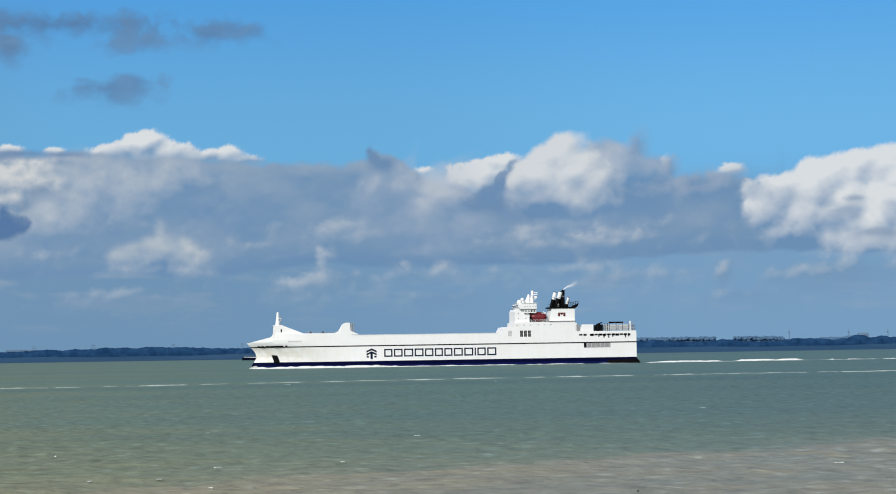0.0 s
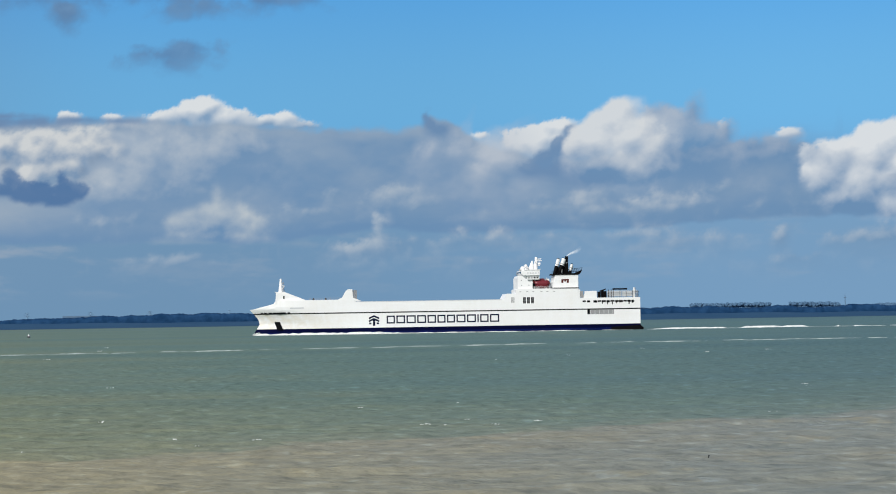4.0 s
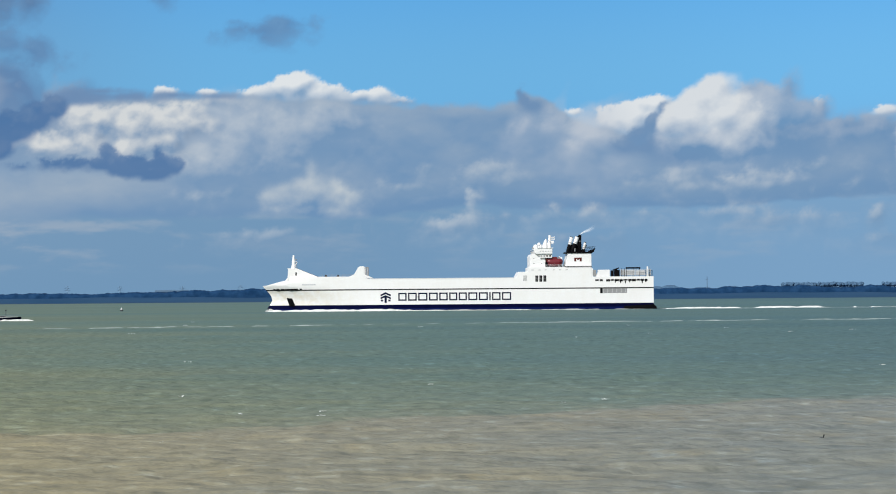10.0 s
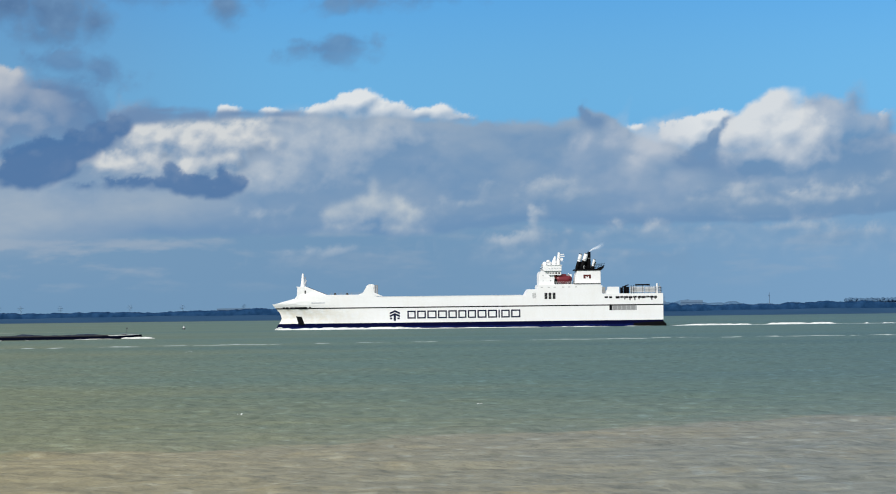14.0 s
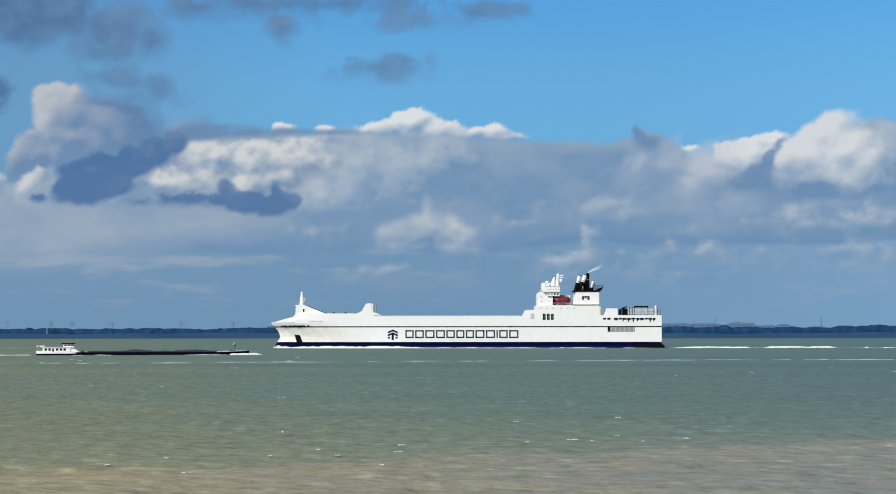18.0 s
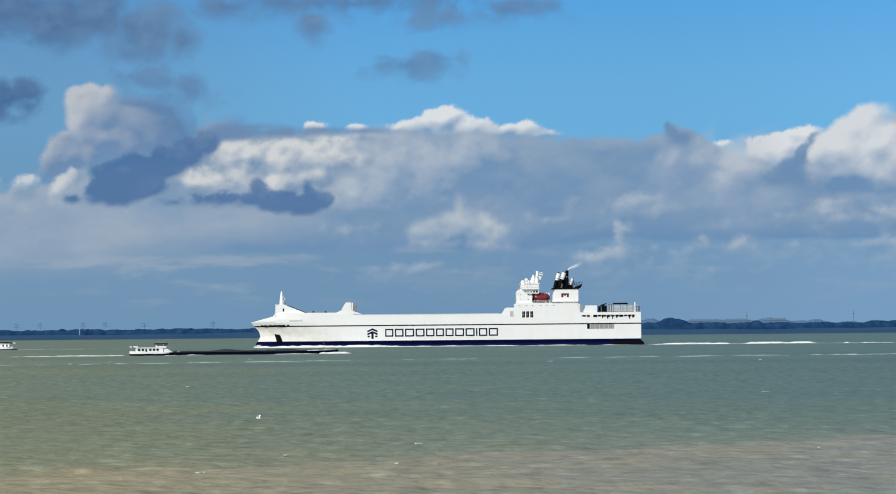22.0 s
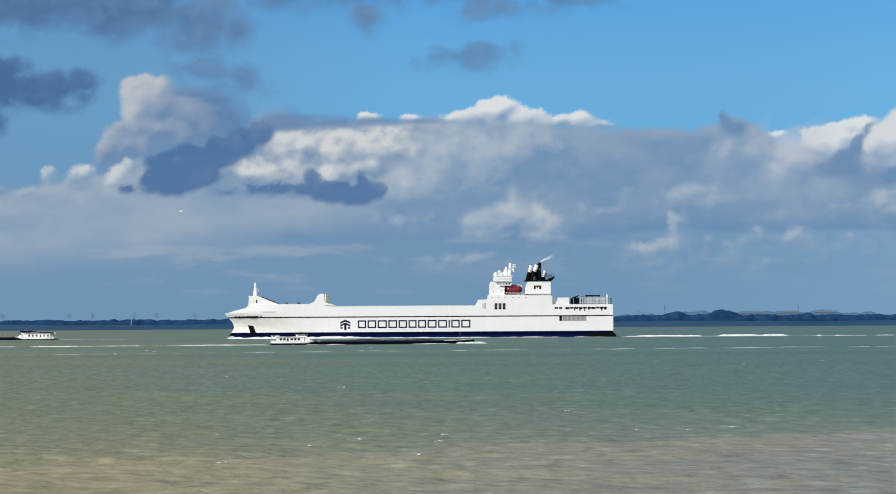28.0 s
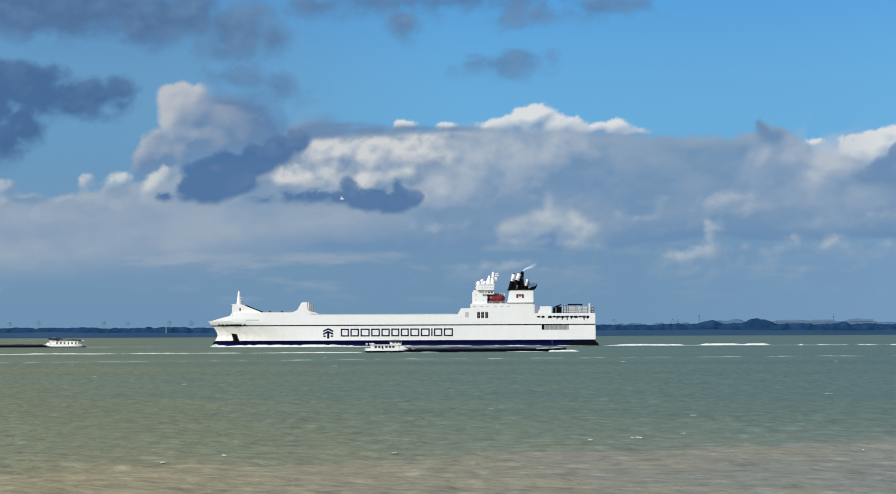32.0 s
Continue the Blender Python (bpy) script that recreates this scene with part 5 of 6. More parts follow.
part("wall_opening", boxes((-32.4, -30.6, -12.6, -12.3, 16.6, 20.0)), GREY, ship)
part("locker", boxes((-29.4, -23.2, -12.4, -8.2, 16.4, 20.0), bevel=0.1), WHITE_HOUSE, ship)
part("locker_ramp", prism([(-31.0, 16.4), (-29.4, 19.0), (-29.4, 16.4)], -12.3, -9), WHITE_HOUSE, ship)
for a, z in ((-22.4, 19.6), (-20.6, 20.4), (-19.2, 19.9)):
    part("deck_machine", boxes((a, a + 1.3, -11.6, -8.4, 16.4, z), bevel=0.1), BLACK, ship)
part("crane_jib", tubes(((-21.4, -10, 19.8), (-18.0, -10, 21.0), 0.3), sides=6), BLACK, ship)
for i in range(15):
    a = -17.4 + i * 1.13
    part("rail_post", tubes(((a, -12.5, 16.4), (a, -12.5, 19.9), 0.09), sides=5), PALE_RAIL, ship)
for z in (17.2, 18.0, 18.8, 19.6, 20.0):
    part("rail", tubes(((-17.6, -12.5, z), (-1.2, -12.5, z), 0.07), sides=5), PALE_RAIL, ship)
part("trailer_body", boxes((-17.2, -9.8, -11.4, -8.6, 16.9, 19.6), bevel=0.05), PALE_RAIL, ship)
part("trailer_body", boxes((-9.0, -4.2, -11.0, -8.6, 16.9, 19.5), bevel=0.05), PALE_RAIL, ship)
part("beam", boxes((-14.6, -6.8, -11.6, -11.1, 20.5, 21.3)), BLACK, ship)
for a in (-16.8, -15.4, -3.9, -2.0, -1.3):
    part("lashing_post", boxes((a - 0.2, a + 0.2, -11.9, -11.5, 16.4, 20.6 if a < -15 else 20.0), bevel=0.05), BLACK, ship)
for a in (-14.2, -10.6, -7.2):
    part("beam_post", boxes((a - 0.15, a + 0.15, -11.5, -11.2, 16.4, 20.6)), BLACK, ship)
part("stern_post", tubes(((-3.0, -11.6, 16.4), (-3.0, -11.6, 21.6), 0.55, 0.45), sides=10), WHITE_HOUSE, ship)
part("flag_staff", tubes(((-0.8, 0, 16.4), (-0.2, 0, 21.8), 0.1), sides=5), GREY, ship)
part("stern_rail", tubes(((-0.6, -12.3, 17.6), (-0.6, 12.3, 17.6), 0.08), ((-0.6, -12.3, 19.4), (-0.6, 12.3, 19.4), 0.08),
                         ((-0.6, -12.3, 16.4), (-0.6, -12.3, 19.5), 0.1), sides=5), BLACK, ship)
for i, (s, w) in enumerate(((30.2, 1.9), (27.9, 1.7), (24.2, 2.2), (21.9, 1.9), (19.6, 2.3), (17.3, 1.9), (15.0, 2.3), (12.6, 1.9), (10.4, 2.2), (8.1, 1.8),
                            (6.0, 2.0), (4.0, 1.5))):
    d = 0.16 * (i % 3) - 0.12
    part("mooring_port", boxes((-s - w / 2, -s + w / 2, -12.88, -12.7, 13.95 - d, 15.0), bevel=0.2), HOLE_DARK, ship)
for s, d in ((20.4, 1.0), (17.6, 1.3), (15.0, 1.4), (12.8, 0.9), (6.0, 1.4), (4.2, 0.8)):
    part("chafe_mark", boxes((-s - 0.3, -s + 0.3, -12.86, -12.76, 14.1 - d, 14.1), bevel=0.05), DARK_LINE, ship)
recess = part("side_recess", boxes((-28.6, -14.2, -12.86, -12.72, 7.6, 10.05)), GREY, ship, "grey recessed pilot door panel")
for i in range(16):
    a = -27.0 + i * 0.8
    part("recess_bar", boxes((a, a + 0.22, -12.95, -12.86, 7.8, 9.9)), GREY if i % 3 else PALE_RAIL, recess)
part("recess_door", boxes((-28.6, -27.3, -12.96, -12.86, 7.6, 10.05)), HOLE_DARK, recess)
for z0, x0, x1 in ((12.2, -70, -34), (7.6, -13, -2), (12.5, -30, -1)):
    part("weld_seam", boxes((x0, x1, -12.85, -12.79, z0, z0 + 0.1)), WHITE_HOUSE, ship)
part("stern_ramp", boxes((0.0, 0.5, -9, 9, 3, 15.6), bevel=0.1), WHITE_HOUSE, ship)
# black full-width plate painted in for the shadow low at the stern
part("skeg_shadow_plate", prism([(-16.0, 0.7), (0.05, 1.5), (1.6, 0.1), (1.6, -1.5), (-16.0, -1.5)], -12.90, 12.90), BLACK, ship)

# exhaust haze: thin pale drifting sheets that travel with the ship
def wisp_material():
    m, nt, b = material("pale_exhaust_wisp")
    b.inputs["Base Color"].default_value = (0.8, 0.83, 0.86, 1)
    b.inputs["Roughness"].default_value = 1.0
    at = nt.nodes.new("ShaderNodeAttribute")
    at.attribute_name = "haze"
    n = noise_of(nt, coords(nt), 0.55, 5, 0.6)
    nt.links.new(sums(nt, 'MULTIPLY', at.outputs["Fac"], sums(nt, 'MULTIPLY_ADD', n, 1.2, 0.1)), b.inputs["Alpha"])
    return m


WISP = wisp_material()
smoke = thing("exhaust_smoke", "thin pale exhaust smoke trailing from the funnel", "smoke")
for k, (y, lift, dense) in enumerate(((-8.9, 0.0, 1.0), (-8.3, 0.5, 0.6))):
    rows, amount = [], []
    for i in range(29):
        u = i / 28
        row = []
        for j in range(11):
            v = j / 5 - 1
            wide = 0.6 + 2.2 * u
            row.append((-38.8 + 8.5 * u + 0.2 * v, y + 0.5 * math.sin(5 * u + k) + 0.2 * v, 38.5 + 4.2 * u ** 0.7 + lift * u + wide * v * 0.6 + 0.25 * math.sin(7 * u + 2 * k)))
            amount.append(dense * (1 - v * v) ** 1.5 * (1 - u) ** 1.2 * min(1.0, 8 * u + 0.3))
        rows.append(row)
    sheet = part("wisp", loft(rows), WISP, smoke, smooth=True)
    sheet.data.attributes.new("haze", 'FLOAT', 'POINT').data.foreach_set("value", amount)


# ---- foam ----
def ridge(name, x0, x1, width, height, seed, mat, label, bend=0.0, fade=(0.02, 0.2), gaps=0.42, step=1.2, rise=0.0, along=None, beat=(0.7, 0.5, 0.4), thin=0.0):
    """A lumpy low crest of foam along x: uneven height, broken by gaps."""
    n = max(8, int(abs(x1 - x0) / step))
    u = np.linspace(0, 1, n)
    xs = x0 + (x1 - x0) * u
    lump = 0.5 + 0.5 * fractal(xs * 0.05, xs * 0 + seed * 3.7, 100 + seed, 3)
    lump2 = 0.5 + 0.5 * fractal(xs * beat[2], xs * 0 + seed * 1.7, 120 + seed, 3)
    h = np.clip((beat[0] * lump + beat[1] * lump2 - gaps - thin * smooth(0.62, 0.2, u)) * 2.2, -0.25, 1.2) * np.minimum(smooth(0, fade[0], u), smooth(1, 1 - fade[1], u))
    side = 0.5 * width * fractal(xs * 0.09, xs * 0 + 5.1, 140 + seed, 3)
    rows = []
    for i in range(n):
        hh = max(h[i], 0.0) * height - (0.12 if h[i] <= 0.02 else 0.0)
        w = width * (0.35 + 0.65 * max(h[i], 0.0))
        y = side[i] + bend * (u[i] ** 2) + (along(xs[i]) if along else 0.0)
        rows.append([(xs[i], y - w, -0.15), (xs[i], y - 0.55 * w, hh * 0.75 + rise), (xs[i], y, hh + rise), (xs[i], y + 0.6 * w, hh * 0.7 + rise), (xs[i], y + w, -0.15)])
    bm = loft(rows)
    me = mesh_of(bm, name, mat)
    ob = new(name, me)
    return tagged(ob, label, "foam", kind="stuff")


wake = ridge("wake_foam", 1.0, 48, 2.6, 0.70, 1, FOAM, "bright white wake trailing astern of the cargo ship", gaps=0.20, fade=(0.4, 0.10))
wake_mid = ridge("wake_foam", 51, 94, 2.8, 0.80, 6, FOAM, "second white streak of the cargo ship's wake", gaps=0.24, fade=(0.15, 0.15))
wake_old = ridge("wake_foam", 99, 560, 3.2, 0.8, 11, FOAM, "older white wake farther astern of the cargo ship", gaps=0.36, fade=(0.02, 0.35))
wake_far = ridge("wake_foam", 4.0, 420, 3.5, 0.45, 2, THIN_FOAM, "thin spread foam beside the ship's wake", gaps=0.35)
side_foam = ridge("side_foam", -190, -2, 1.1, 0.42, 3, FOAM, "broken foam along the ship's waterline", gaps=0.47, fade=(0.02, 0.1))
bow_wave = ridge("bow_wave", -207.5, -108, 3.6, 0.95, 4, FOAM, "white bow wave curling along the ship's bow", gaps=0.12, fade=(0.02, 0.35), along=lambda x: -half_breadth(-x, 0.0) - 0.9)
foam_line = ridge("foam_line", -280, 320, 2.1, 0.24, 5, THIN_FOAM, "long thin line of old foam across the water", gaps=0.42, fade=(0.10, 0.05), beat=(0.25, 0.95, 0.30), thin=0.15,
                  along=lambda x: 0.30 * x - 0.00085 * x * x)


def spray(name, at, size, count, seed, label):
    """Clots of white water thrown up at a stem."""
    rng = random.Random(seed)
    bm = bmesh.new()
    for i in range(count):
        u = rng.random()
        r = size[2] * rng.uniform(0.10, 0.26) * (1 - 0.5 * u)
        c = Vector((at[0] + rng.uniform(-0.5, 0.5) * size[0] * (1 - 0.75 * u) + 0.25 * size[0] * u, at[1] + rng.uniform(-0.5, 0.5) * size[1], at[2] + u * size[2]))
        vs = bmesh.ops.create_icosphere(bm, subdivisions=1, radius=r, matrix=Matrix.Translation(c) @ Matrix.Diagonal((1.7, 1, 0.8, 1)))["verts"]
        for v in vs:
            v.co += (v.co - c) * rng.uniform(-0.3, 0.3)
    ob = part(name, bm, FOAM)
    return tagged(ob, label, "foam", kind="stuff")


bow_spray = spray("bow_spray", (-205.4, -1.5, -0.2), (6.0, 3.0, 1.7), 80, 3, "white water piled up against the ship's stem")


# ---- inland barges ----
def barge(length, label, beam=9.0, aft_len=12.0, black=0.75, heap=1.0, panes=(2.0, 2.95)):
    """Bow towards +x, stern at x = 0, waterline z = 0."""
    ob = thing("inland_barge", label, "barge")

    def half(s, z):
        k = max(0.0, min(1.0, (z + 0.5) / 2.5))
        h = beam / 2
        start, end = length - 11, length - 0.9 + 0.9 * k
        if s > start:
            h *= max(0.06, 1 - ((s - start) / (end - start)) ** 2.4)
        if s < 5:
            h *= 0.72 + 0.28 * (s / 5) ** 0.6
        return h

    def sheer(s):
        return 1.15 + (0.4 * max(0, (s - (length - 16)) / 16) ** 2) + 0.45 * max(0, (9 - s) / 9)

    def band(z0f, z1f, s0, s1, mat, name):
        rows = []
        for i in range(41):
            s = s0 + (s1 - s0) * i / 40
            za, zb = z0f(s), z1f(s)
            ring = [(s, -half(s, za), za), (s, -half(s, (za + zb) / 2), (za + zb) / 2), (s, -half(s, zb), zb), (s, half(s, zb), zb), (s, half(s, za), za)]
            rows.append(ring + [ring[0]])
        bm = loft(rows)
        bmesh.ops.remove_doubles(bm, verts=bm.verts[:], dist=0.0005)
        bmesh.ops.holes_fill(bm, edges=bm.edges[:], sides=0)
        return part(name, bm, mat, ob)

    band(lambda s: -1.5, lambda s: black if s < aft_len else sheer(s), 0, length, BARGE_HULL, "hull")
    band(lambda s: black, lambda s: sheer(s) + 0.3, 0, aft_len + 0.6, WHITE_HOUSE, "stern_hull")
    band(lambda s: sheer(s) - 0.02, lambda s: sheer(s) + 0.16, aft_len, length, DARK_LINE, "gunwale")
    band(lambda s: sheer(s) + 0.16, lambda s: sheer(s) + 0.36, length - 11, length - 1.0, WHITE_HOUSE, "bow_bulwark")
    part("stern_deck", prism([(aft_len - 1.0, 1.2), (aft_len + 2.0, 1.2), (aft_len + 0.2, 2.8), (aft_len - 1.0, 2.8)], -4.0, 4.0), WHITE_HOUSE, ob)
    part("deck_gear", boxes((aft_len + 2.2, aft_len + 3.2, -3.0, -1.0, 1.2, 2.0), bevel=0.1), HATCH, ob)
    part("deck_locker", boxes((aft_len + 3.4, aft_len + 4.3, -3.2, -1.6, 1.2, 1.8), bevel=0.1), GREY, ob)
    # deckhouse
    hs = part("deckhouse", boxes((2.0, aft_len - 1.2, -3.7, 3.7, 1.2, 3.35), bevel=0.08), WHITE_HOUSE, ob)
    part("roof", boxes((1.6, aft_len - 1.0, -3.9, 3.9, 3.35, 3.5)), WHITE_HOUSE, hs)
    for i, w in enumerate((0.75, 0.75, 0.55, 0.8, 0.8, 0.75)):
        a = 2.6 + i * 1.42 * (aft_len - 3.6) / 10.0
        for y0 in (-3.76, 3.66):
            part("window", boxes((a, a + w, y0, y0 + 0.1, panes[0] if i != 2 else 1.5, panes[1])), GLASS, hs)
    wh = part("wheelhouse", prism([(aft_len - 3.4, 3.0), (aft_len - 3.6, 4.75), (aft_len + 0.1, 4.75), (aft_len - 0.3, 3.0)], -2.4, 2.4, 0.06), WHITE_HOUSE, ob)
    for i in range(3):
        a = aft_len - 3.2 + i * 1.1
        for y0 in (-2.46, 2.36):
            part("window", boxes((a, a + 0.85, y0, y0 + 0.1, 4.0, 4.42)), GLASS, wh)
    part("roof", boxes((aft_len - 4.0, aft_len + 0.4, -2.7, 2.7, 4.68, 5.2), bevel=0.08), BLACK, wh)
    part("radar", boxes((aft_len - 2.6, aft_len - 0.8, -0.12, 0.12, 5.5, 5.65)), GREY, wh)
    part("radar_post", tubes(((aft_len - 1.7, 0, 5.2), (aft_len - 1.7, 0, 5.5), 0.07), sides=6), GREY, wh)
    part("flag_staff", tubes(((0.6, 0, 1.6), (-0.1, 0, 4.3), 0.06), sides=5), GREY, ob)
    part("flag", boxes((0.0, 0.7, -0.03, 0.03, 3.5, 4.1)), PALE_RAIL, ob)
    part("dinghy", prism([(1.2, 3.6), (0.9, 4.1), (2.8, 4.1), (2.5, 3.6)], -2.6, -1.4, 0.1), WHITE_HOUSE, ob)
    # hold: coaming, hatch covers, heaped cargo
    h0, h1 = aft_len + 4.6, length - 9
    part("coaming", boxes((h0, h1, -3.6, -3.4, 1.0, 1.75), (h0, h1, 3.4, 3.6, 1.0, 1.75), (h0, h0 + 0.2, -3.4, 3.4, 1.0, 1.75),
                          (h1 - 0.2, h1, -3.4, 3.4, 1.0, 1.75)), HATCH, ob)
    rows = []
    for i in range(61):
        s = h0 + 0.2 + (h1 - h0 - 0.4) * i / 60
        edge = min(1, i / 4, (60 - i) / 4)
        row = []
        for j in range(13):
            y = -3.4 + 6.8 * j / 12
            e = min(1.0, j / 3, (12 - j) / 3)
            hgt = 1.2 + heap * edge * e * max(0.1, 0.40 + 1.5 * noise.noise((s * 0.11, y * 0.16, 2.0)) + 0.5 * noise.noise((s * 0.40, y * 0.8, 5.0)))
            row.append((s, y, hgt))
        rows.append(row)
    part("cargo", loft(rows), CARGO, ob, "heaped dark bulk cargo in the hold")
    for i in range(6):
        a = h0 + (h1 - h0) * (i + 0.5) / 6
        part("bulkhead_rib", boxes((a - 0.1, a + 0.1, -3.75, -3.6, 1.0, 1.8)), HATCH, ob)
    # bow gear
    part("windlass", boxes((length - 6.5, length - 5.0, -1.2, 1.2, 1.2, 2.1), bevel=0.1), HATCH, ob)
    part("bow_rail", tubes(((length - 7, -3.4, 2.2), (length - 1.2, -0.8, 2.4), 0.05), ((length - 7, -3.4, 1.3), (length - 7, -3.4, 2.2), 0.05),
                           ((length - 3.6, -2.0, 1.4), (length - 3.6, -2.0, 2.3), 0.05), sides=5), GREY, ob)
    part("bow_staff", tubes(((length - 4.8, 0, 1.4), (length - 4.8, 0, 4.6), 0.07), sides=5), HATCH, ob)
    part("bow_light", boxes((length - 5.05, length - 4.55, -0.2, 0.2, 4.3, 4.75), bevel=0.05), HATCH, ob)
    part("spare_anchor", boxes((length - 4.4, length - 3.6, -2.6, -2.3, 0.6, 1.5), bevel=0.05), BLACK, ob)
    return ob


barge_near = barge(69.0, "low black inland barge with white aft deckhouse, heaped dark cargo")
barge_near.scale = (1, 1, 0.76)
barge_far = barge(85.0, "loaded black inland barge with white deckhouse and dark awning", 10.0, 16.5, 0.55, 0.7, (1.9, 3.0))
for y0 in (-4.62, 4.5):
    part("deck_edge", boxes((1.0, 16.0, y0, y0 + 0.12, 1.46, 1.62)), GREY, barge_far)
part("deck_frame", tubes(((24.0, 2.6, 1.2), (24.0, 2.6, 4.0), 0.1), ((31.0, 2.6, 1.2), (31.0, 2.6, 4.0), 0.1), ((24.0, 2.6, 4.0), (31.0, 2.6, 4.0), 0.1), sides=5),
     GREY, barge_far)
for outline in ([(1.4, 3.75), (2.2, 4.3), (5.0, 4.5), (7.4, 4.4), (7.6, 3.95), (4.6, 4.05)], [(10.4, 4.5), (10.4, 5.0), (15.6, 5.0), (16.4, 4.7), (15.6, 4.5)]):
    part("awning", prism(outline, -3.6, 3.6, 0.08), BLACK, barge_far, "dark canvas awning")
for a in (1.6, 5.4, 9.0):
    part("awning_post", tubes(((a, -3.4, 3.3), (a, -3.4, 5.4), 0.07), ((a, 3.4, 3.3), (a, 3.4, 5.4), 0.07), sides=5), GREY, barge_far)
barge_far.scale = (1, 1, 0.84)
coaster = barge(34.0, "low dark coaster with a pale bulwark, far off by the shore", 8.0, 8.0, 0.75, 0.6)
coaster.scale = (2, 2, 2)
barge_trail = ridge("barge_wake", -170, -0.5, 1.1, 0.26, 6, FOAM, "white propeller wash astern of the near barge", gaps=0.30, fade=(0.3, 0.02))
barge_bow = ridge("barge_bow_wave", 59.5, 73.4, 0.8, 0.46, 7, FOAM, "small white bow wave of the near barge", gaps=0.1, fade=(0.3, 0.2), step=0.5)
barge_side = ridge("barge_side_foam", 2, 66, 0.5, 0.30, 8, FOAM, "thin foam along the near barge's side", gaps=0.54)
far_trail = ridge("barge_wake", -60, -0.5, 1.2, 0.2, 9, THIN_FOAM, "faint wash astern of the far barge", gaps=0.5, fade=(0.3, 0.02))

# ---- buoy ----
buoy = thing("buoy", "small pale floating buoy with a dark waterline", "buoy", "", pose(-152, 1035, 0))
part("float", tubes(((0, 0, -0.5), (0, 0, 0.7), 0.75, 0.8), sides=16), HATCH, buoy, "dark weathered float")
part("body", tubes(((0, 0, 0.7), (0, 0, 1.5), 0.6, 0.4), sides=16), PALE_RAIL, buoy)
part("lantern", tubes(((0, 0, 1.5), (0, 0, 1.95), 0.2, 0.14), sides=10), PALE_RAIL, buoy)
part("lifting_eye", tubes(((0.55, 0, 0.7), (0.55, 0, 1.0), 0.1), sides=6), GREY, buoy)


# ---- whitecaps ----
def flecks(seed, count):
    """Scattered small breaking crests: ragged little heaps of foam, denser near the tide line."""
    rng = random.Random(seed)
    bm = bmesh.new()
    for i in range(count):
        d = 95 * (560 / 95) ** rng.random()
        a = radians(rng.uniform(-21, 21))
        x, y = d * math.sin(a), d * math.cos(a)
        if i % 3 == 1:
            x = rng.uniform(-50, 66)
            y = 118 + 0.62 * x + rng.uniform(-14, 12)
            d = math.hypot(x, y)
        far = 0.6 + d / 300
        span = rng.uniform(0.08, 0.36) * far
        for k in range(rng.randint(3, 8)):
            cx, cy = x + rng.uniform(-1, 1) * span, y + rng.uniform(-0.3, 0.3) * far
            w, h = rng.uniform(0.04, 0.11) * far, rng.uniform(0.012, 0.030) * far
            m = Matrix.Translation((cx, cy, 0.02)) @ Matrix.Diagonal((w, w * 1.5, h, 1))
            made = bmesh.ops.create_icosphere(bm, subdivisions=1, radius=1.0, matrix=m)
            for v in made["verts"]:
                v.co += Vector((rng.uniform(-0.3, 0.3) * w, rng.uniform(-0.3, 0.3) * w, rng.uniform(-0.3, 0.3) * h))
    ob = part("whitecaps", bm, FOAM)
    return tagged(ob, "scattered small white crests on the choppy water", "foam", kind="stuff")


caps = [flecks(seed, 13) for seed in (12, 31, 47, 58, 73, 86)]


# ---- birds ----
def ball(bm, at, size, seg=12):
    bmesh.ops.create_uvsphere(bm, u_segments=seg, v_segments=8, radius=1, matrix=Matrix.Translation(at) @ Matrix.Diagonal((*size, 1)))
    return bm


def wing(side):
    rows = []
    for i in range(7):
        u = i / 6
        y = side * (0.03 + 0.20 * u)
        z = 0.03 + 0.22 * math.sin(u * 1.2)
        x0, x1 = 0.07 - 0.05 * u * u, -0.07 + 0.01 * u - 0.05 * u
        rows.append([(x0, y, z + 0.008), ((x0 + x1) / 2, y, z + 0.014 * (1 - u)), (x1, y, z), ((x0 + x1) / 2, y, z - 0.006), (x0, y, z + 0.008)])
    return loft(rows)


def bird(label, back, under):
    ob = thing("gull", label, "bird")
    part("body", ball(bmesh.new(), (0, 0, 0), (0.16, 0.055, 0.055)), under, ob, smooth=True)
    part("head", ball(bmesh.new(), (0.16, 0, 0.03), (0.04, 0.033, 0.035)), under, ob, smooth=True)
    part("beak", tubes(((0.19, 0, 0.028), (0.235, 0, 0.02), 0.012, 0.004), sides=6), GREY, ob)
    part("tail", prism([(-0.13, 0.0), (-0.24, 0.012), (-0.24, 0.0), (-0.13, -0.02)], -0.035, 0.035), under, ob)
    for side in (-1, 1):
        part("wing", wing(side), back, ob)
    return ob


low_gull = bird("small white gull gliding low over the water", WHITE_HOUSE, WHITE_HOUSE)
high_gull = bird("small white gull flying past the clouds", WHITE_HOUSE, WHITE_HOUSE)
diver = thing("diving_bird", "small dark water bird drifting and dipping under the chop", "bird")
part("body", ball(bmesh.new(), (0, 0, -0.02), (0.17, 0.07, 0.06)), BLACK, diver, smooth=True)
part("neck", tubes(((0.11, 0, 0.0), (0.14, 0, 0.13), 0.025, 0.02), sides=8), BLACK, diver)
part("head", ball(bmesh.new(), (0.15, 0, 0.145), (0.04, 0.03, 0.03)), BLACK, diver, smooth=True)
part("beak", tubes(((0.18, 0, 0.145), (0.24, 0, 0.14), 0.01, 0.004), sides=6), GREY, diver)


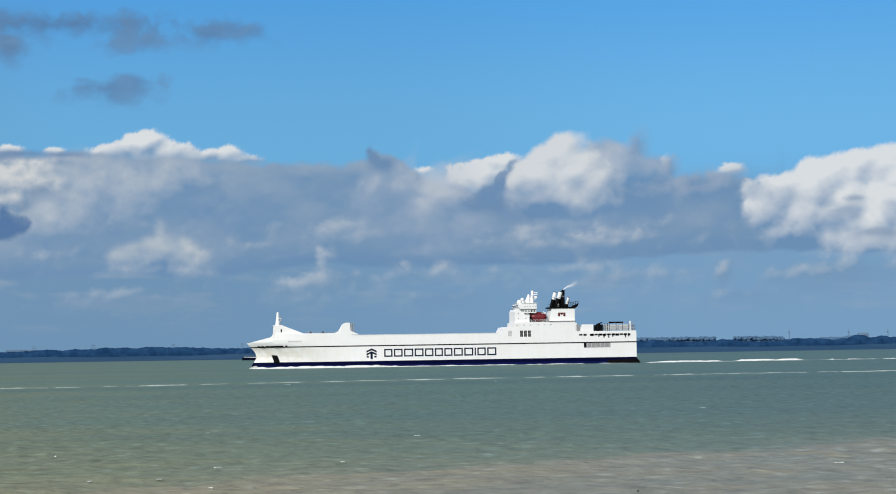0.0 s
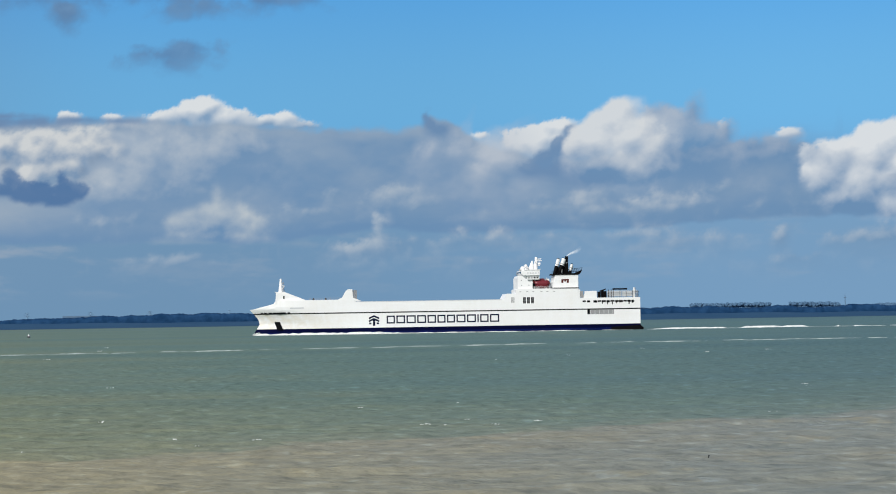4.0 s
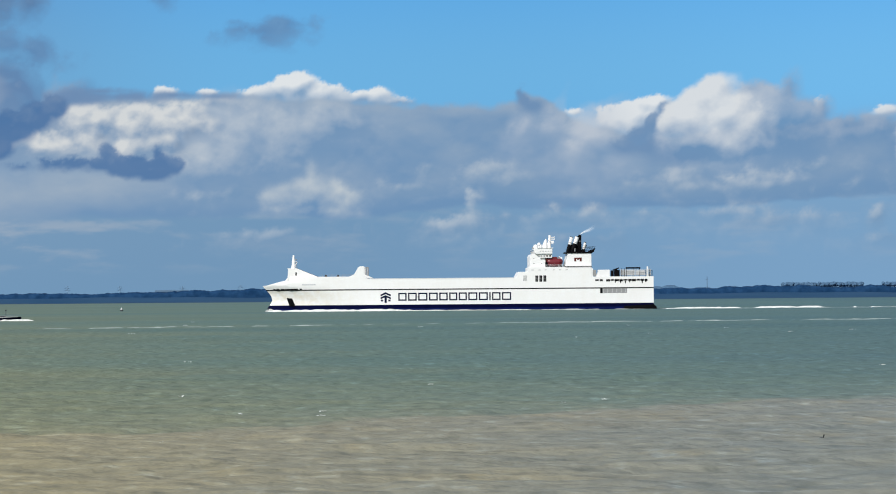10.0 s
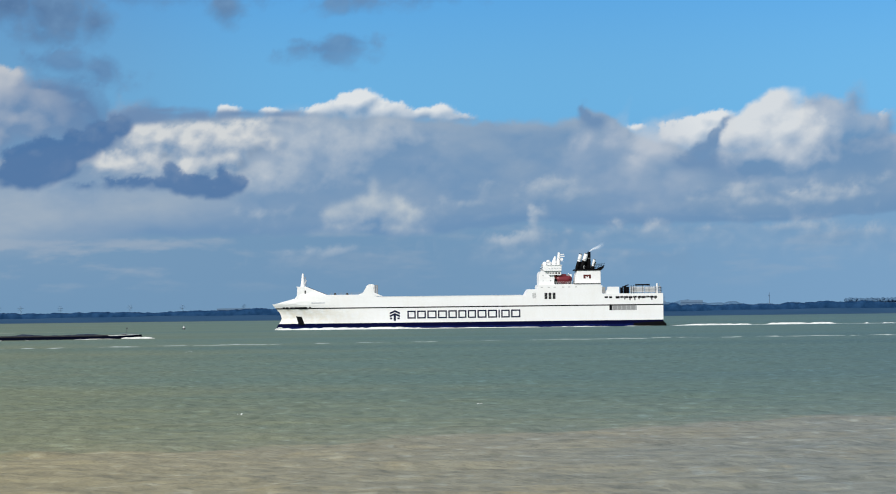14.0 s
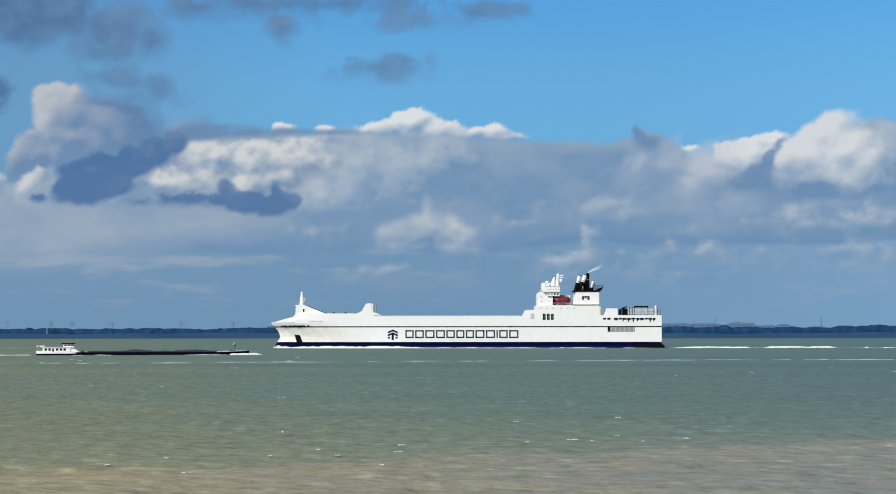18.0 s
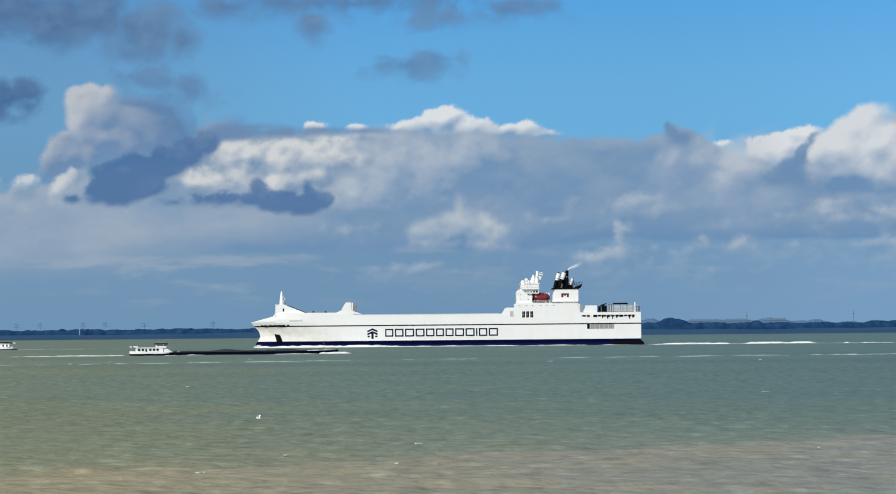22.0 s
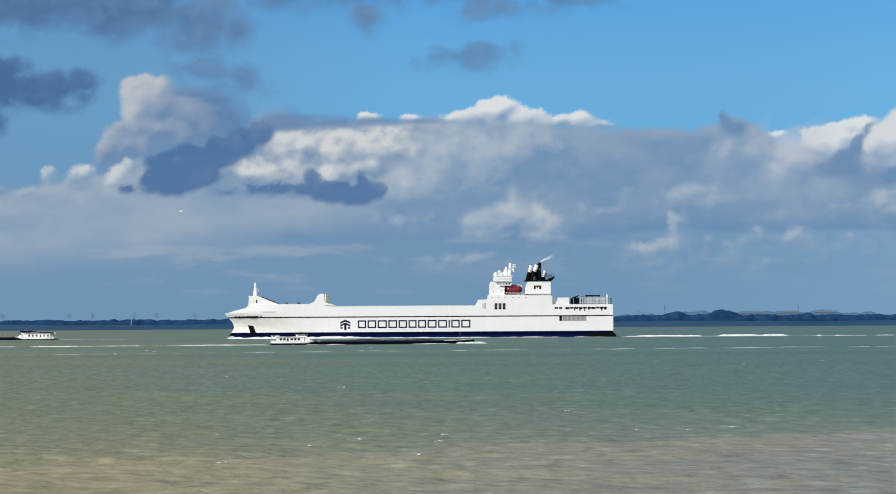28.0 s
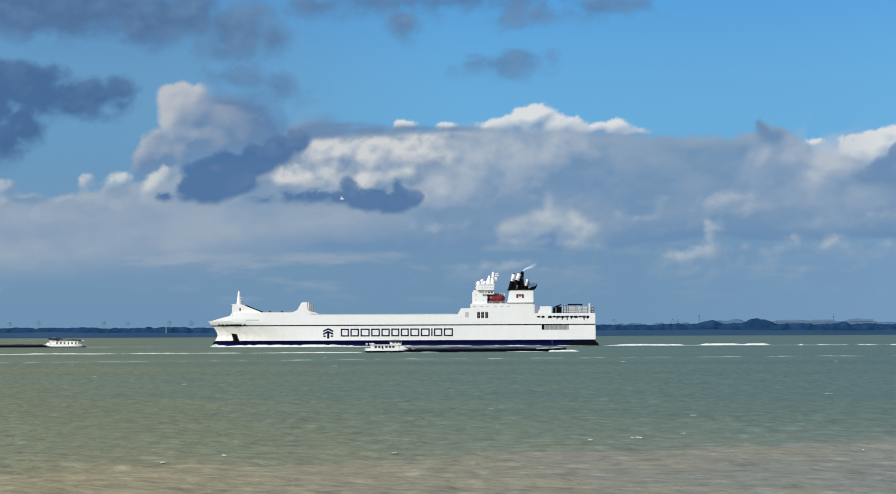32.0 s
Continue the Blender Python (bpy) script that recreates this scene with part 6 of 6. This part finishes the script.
# ---- movement ----
def line(start, speed, z=0.0, turn=0.0, steps=9):
    """Rows for steady travel from start (x, y) at speed (x, y) in m/s."""
    out = []
    for i in range(steps):
        t = 32.0 * i / (steps - 1)
        out.append((t, pose(start[0] + speed[0] * t, start[1] + speed[1] * t, z, 0, 0, turn)))
    return out


def motions():
    near_side = SHIP_Y - HALF

    def turning(dy, lift):
        """The ship swings slowly to port about the middle of her near side; dy from that side."""
        rows = []
        for i in range(9):
            t = 4.0 * i
            a = 0.196 * max(0.0, t - 8.0)
            c, n = math.cos(radians(a)), math.sin(radians(a))
            rows.append((t, pose(SIZE * (99.8 - 6.88 * t + 100 * c - dy * n), SIZE * (near_side + 100 * n + dy * c), lift, 0, 0, a)))
        return rows

    for ob, dy, lift in ((ship, HALF, LIFT), (smoke, HALF, LIFT), (bow_spray, HALF, 0), (bow_wave, HALF, 0), (side_foam, -0.6, 0)):
        ob.scale = (SIZE, SIZE, SIZE)
        walk(ob, turning(dy, lift))
    for ob, dy in ((wake, 0.5), (wake_mid, 0.7), (wake_old, 0.8), (wake_far, -7.0)):
        ob.scale = (SIZE, SIZE, SIZE)
        walk(ob, line((SIZE * 199.8, SIZE * (near_side + dy)), (SIZE * -6.88, 0)))
    for ob, dy in ((barge_near, 0.0), (barge_trail, 0.0), (barge_bow, -3.6), (barge_side, -4.7)):
        rows = []
        for i in range(9):
            t = 4.0 * i
            y = 590.0 + 1.9 * t
            x = (-255.4 + 5.16 * t) * y / 650.0
            rows.append((t, pose(x - dy * math.sin(radians(14)), y + dy * math.cos(radians(14)), 0, 0, 0, 14)))
        walk(ob, rows)
    walk(barge_far, line((-234.6, 915.0), (-0.92, 0), turn=180))
    walk(far_trail, line((-234.6, 915.0), (-0.92, 0), turn=180))
    walk(coaster, line((45.3, 2100.0), (-4.9, 0), turn=180))
    walk(foam_line, line((0.0, 476.0), (0.0, 1.15)))
    walk(water, line((4.0, 0.0), (-0.25, 0)))
    # each patch of crests breaks for a while, then sinks back
    for k, patch in enumerate(caps):
        rows = []
        for i in range(33):
            up = 0.5 + 0.5 * math.sin(2 * math.pi * (i / (5.0 + 0.7 * k) + 0.19 * k))
            rows.append((i, pose(4.0 - 0.25 * i, 0, -0.30 + 0.36 * min(1.0, 1.5 * up))))
        walk(patch, rows)
    walk(low_gull, [(0, pose(-15, 141, -0.1, 0, 0, 130)), (12, pose(-16.5, 140, -0.1, 0, 0, 130)), (20.2, pose(-18.0, 139, -0.1, 0, 0, 140)), (21.5, pose(-20.5, 140, 0.7, 0, 0, 150)),
                    (22.5, pose(-22.7, 146, 0.95, 0, 0, 180)), (23.5, pose(-24.9, 146, 1.35, 0, 0, 180)), (24.9, pose(-29.8, 146, 1.6, 0, 0, 180)),
                    (27, pose(-44, 147, 1.8, 0, 0, 180)), (32, pose(-75, 148, 2.0, 0, 0, 180))])
    walk(high_gull, [(t, pose(x, 170, z, -12, 0, 8)) for t, x, z in ((0, -170, 12.0), (8, -140, 13.0), (16, -105, 14.5), (25.6, -58, 16.4), (28, -37.1, 17.2), (30, -31.4, 18.06), (32, -25.7, 18.9))])
    dips = {3.0: -0.5, 5.0: -0.3, 7.2: -0.4, 9.0: -0.5, 11.4: -0.4}
    rows = []
    for t in (0, 1, 2, 3, 4, 5, 6.3, 7.2, 8, 9, 10, 10.6, 11.4, 13, 20, 32):
        rows.append((t, pose(18.1 + 0.21 * t, 94.4 + 0.04 * t, dips.get(t, 0.05), 0, 0, 20)))
    walk(diver, rows)
    walk(backdrop, [(32.0 * i / 8, pose(0, 0, -4 + i, 0, 0, 0.24 - 0.06 * i)) for i in range(9)])


motions()
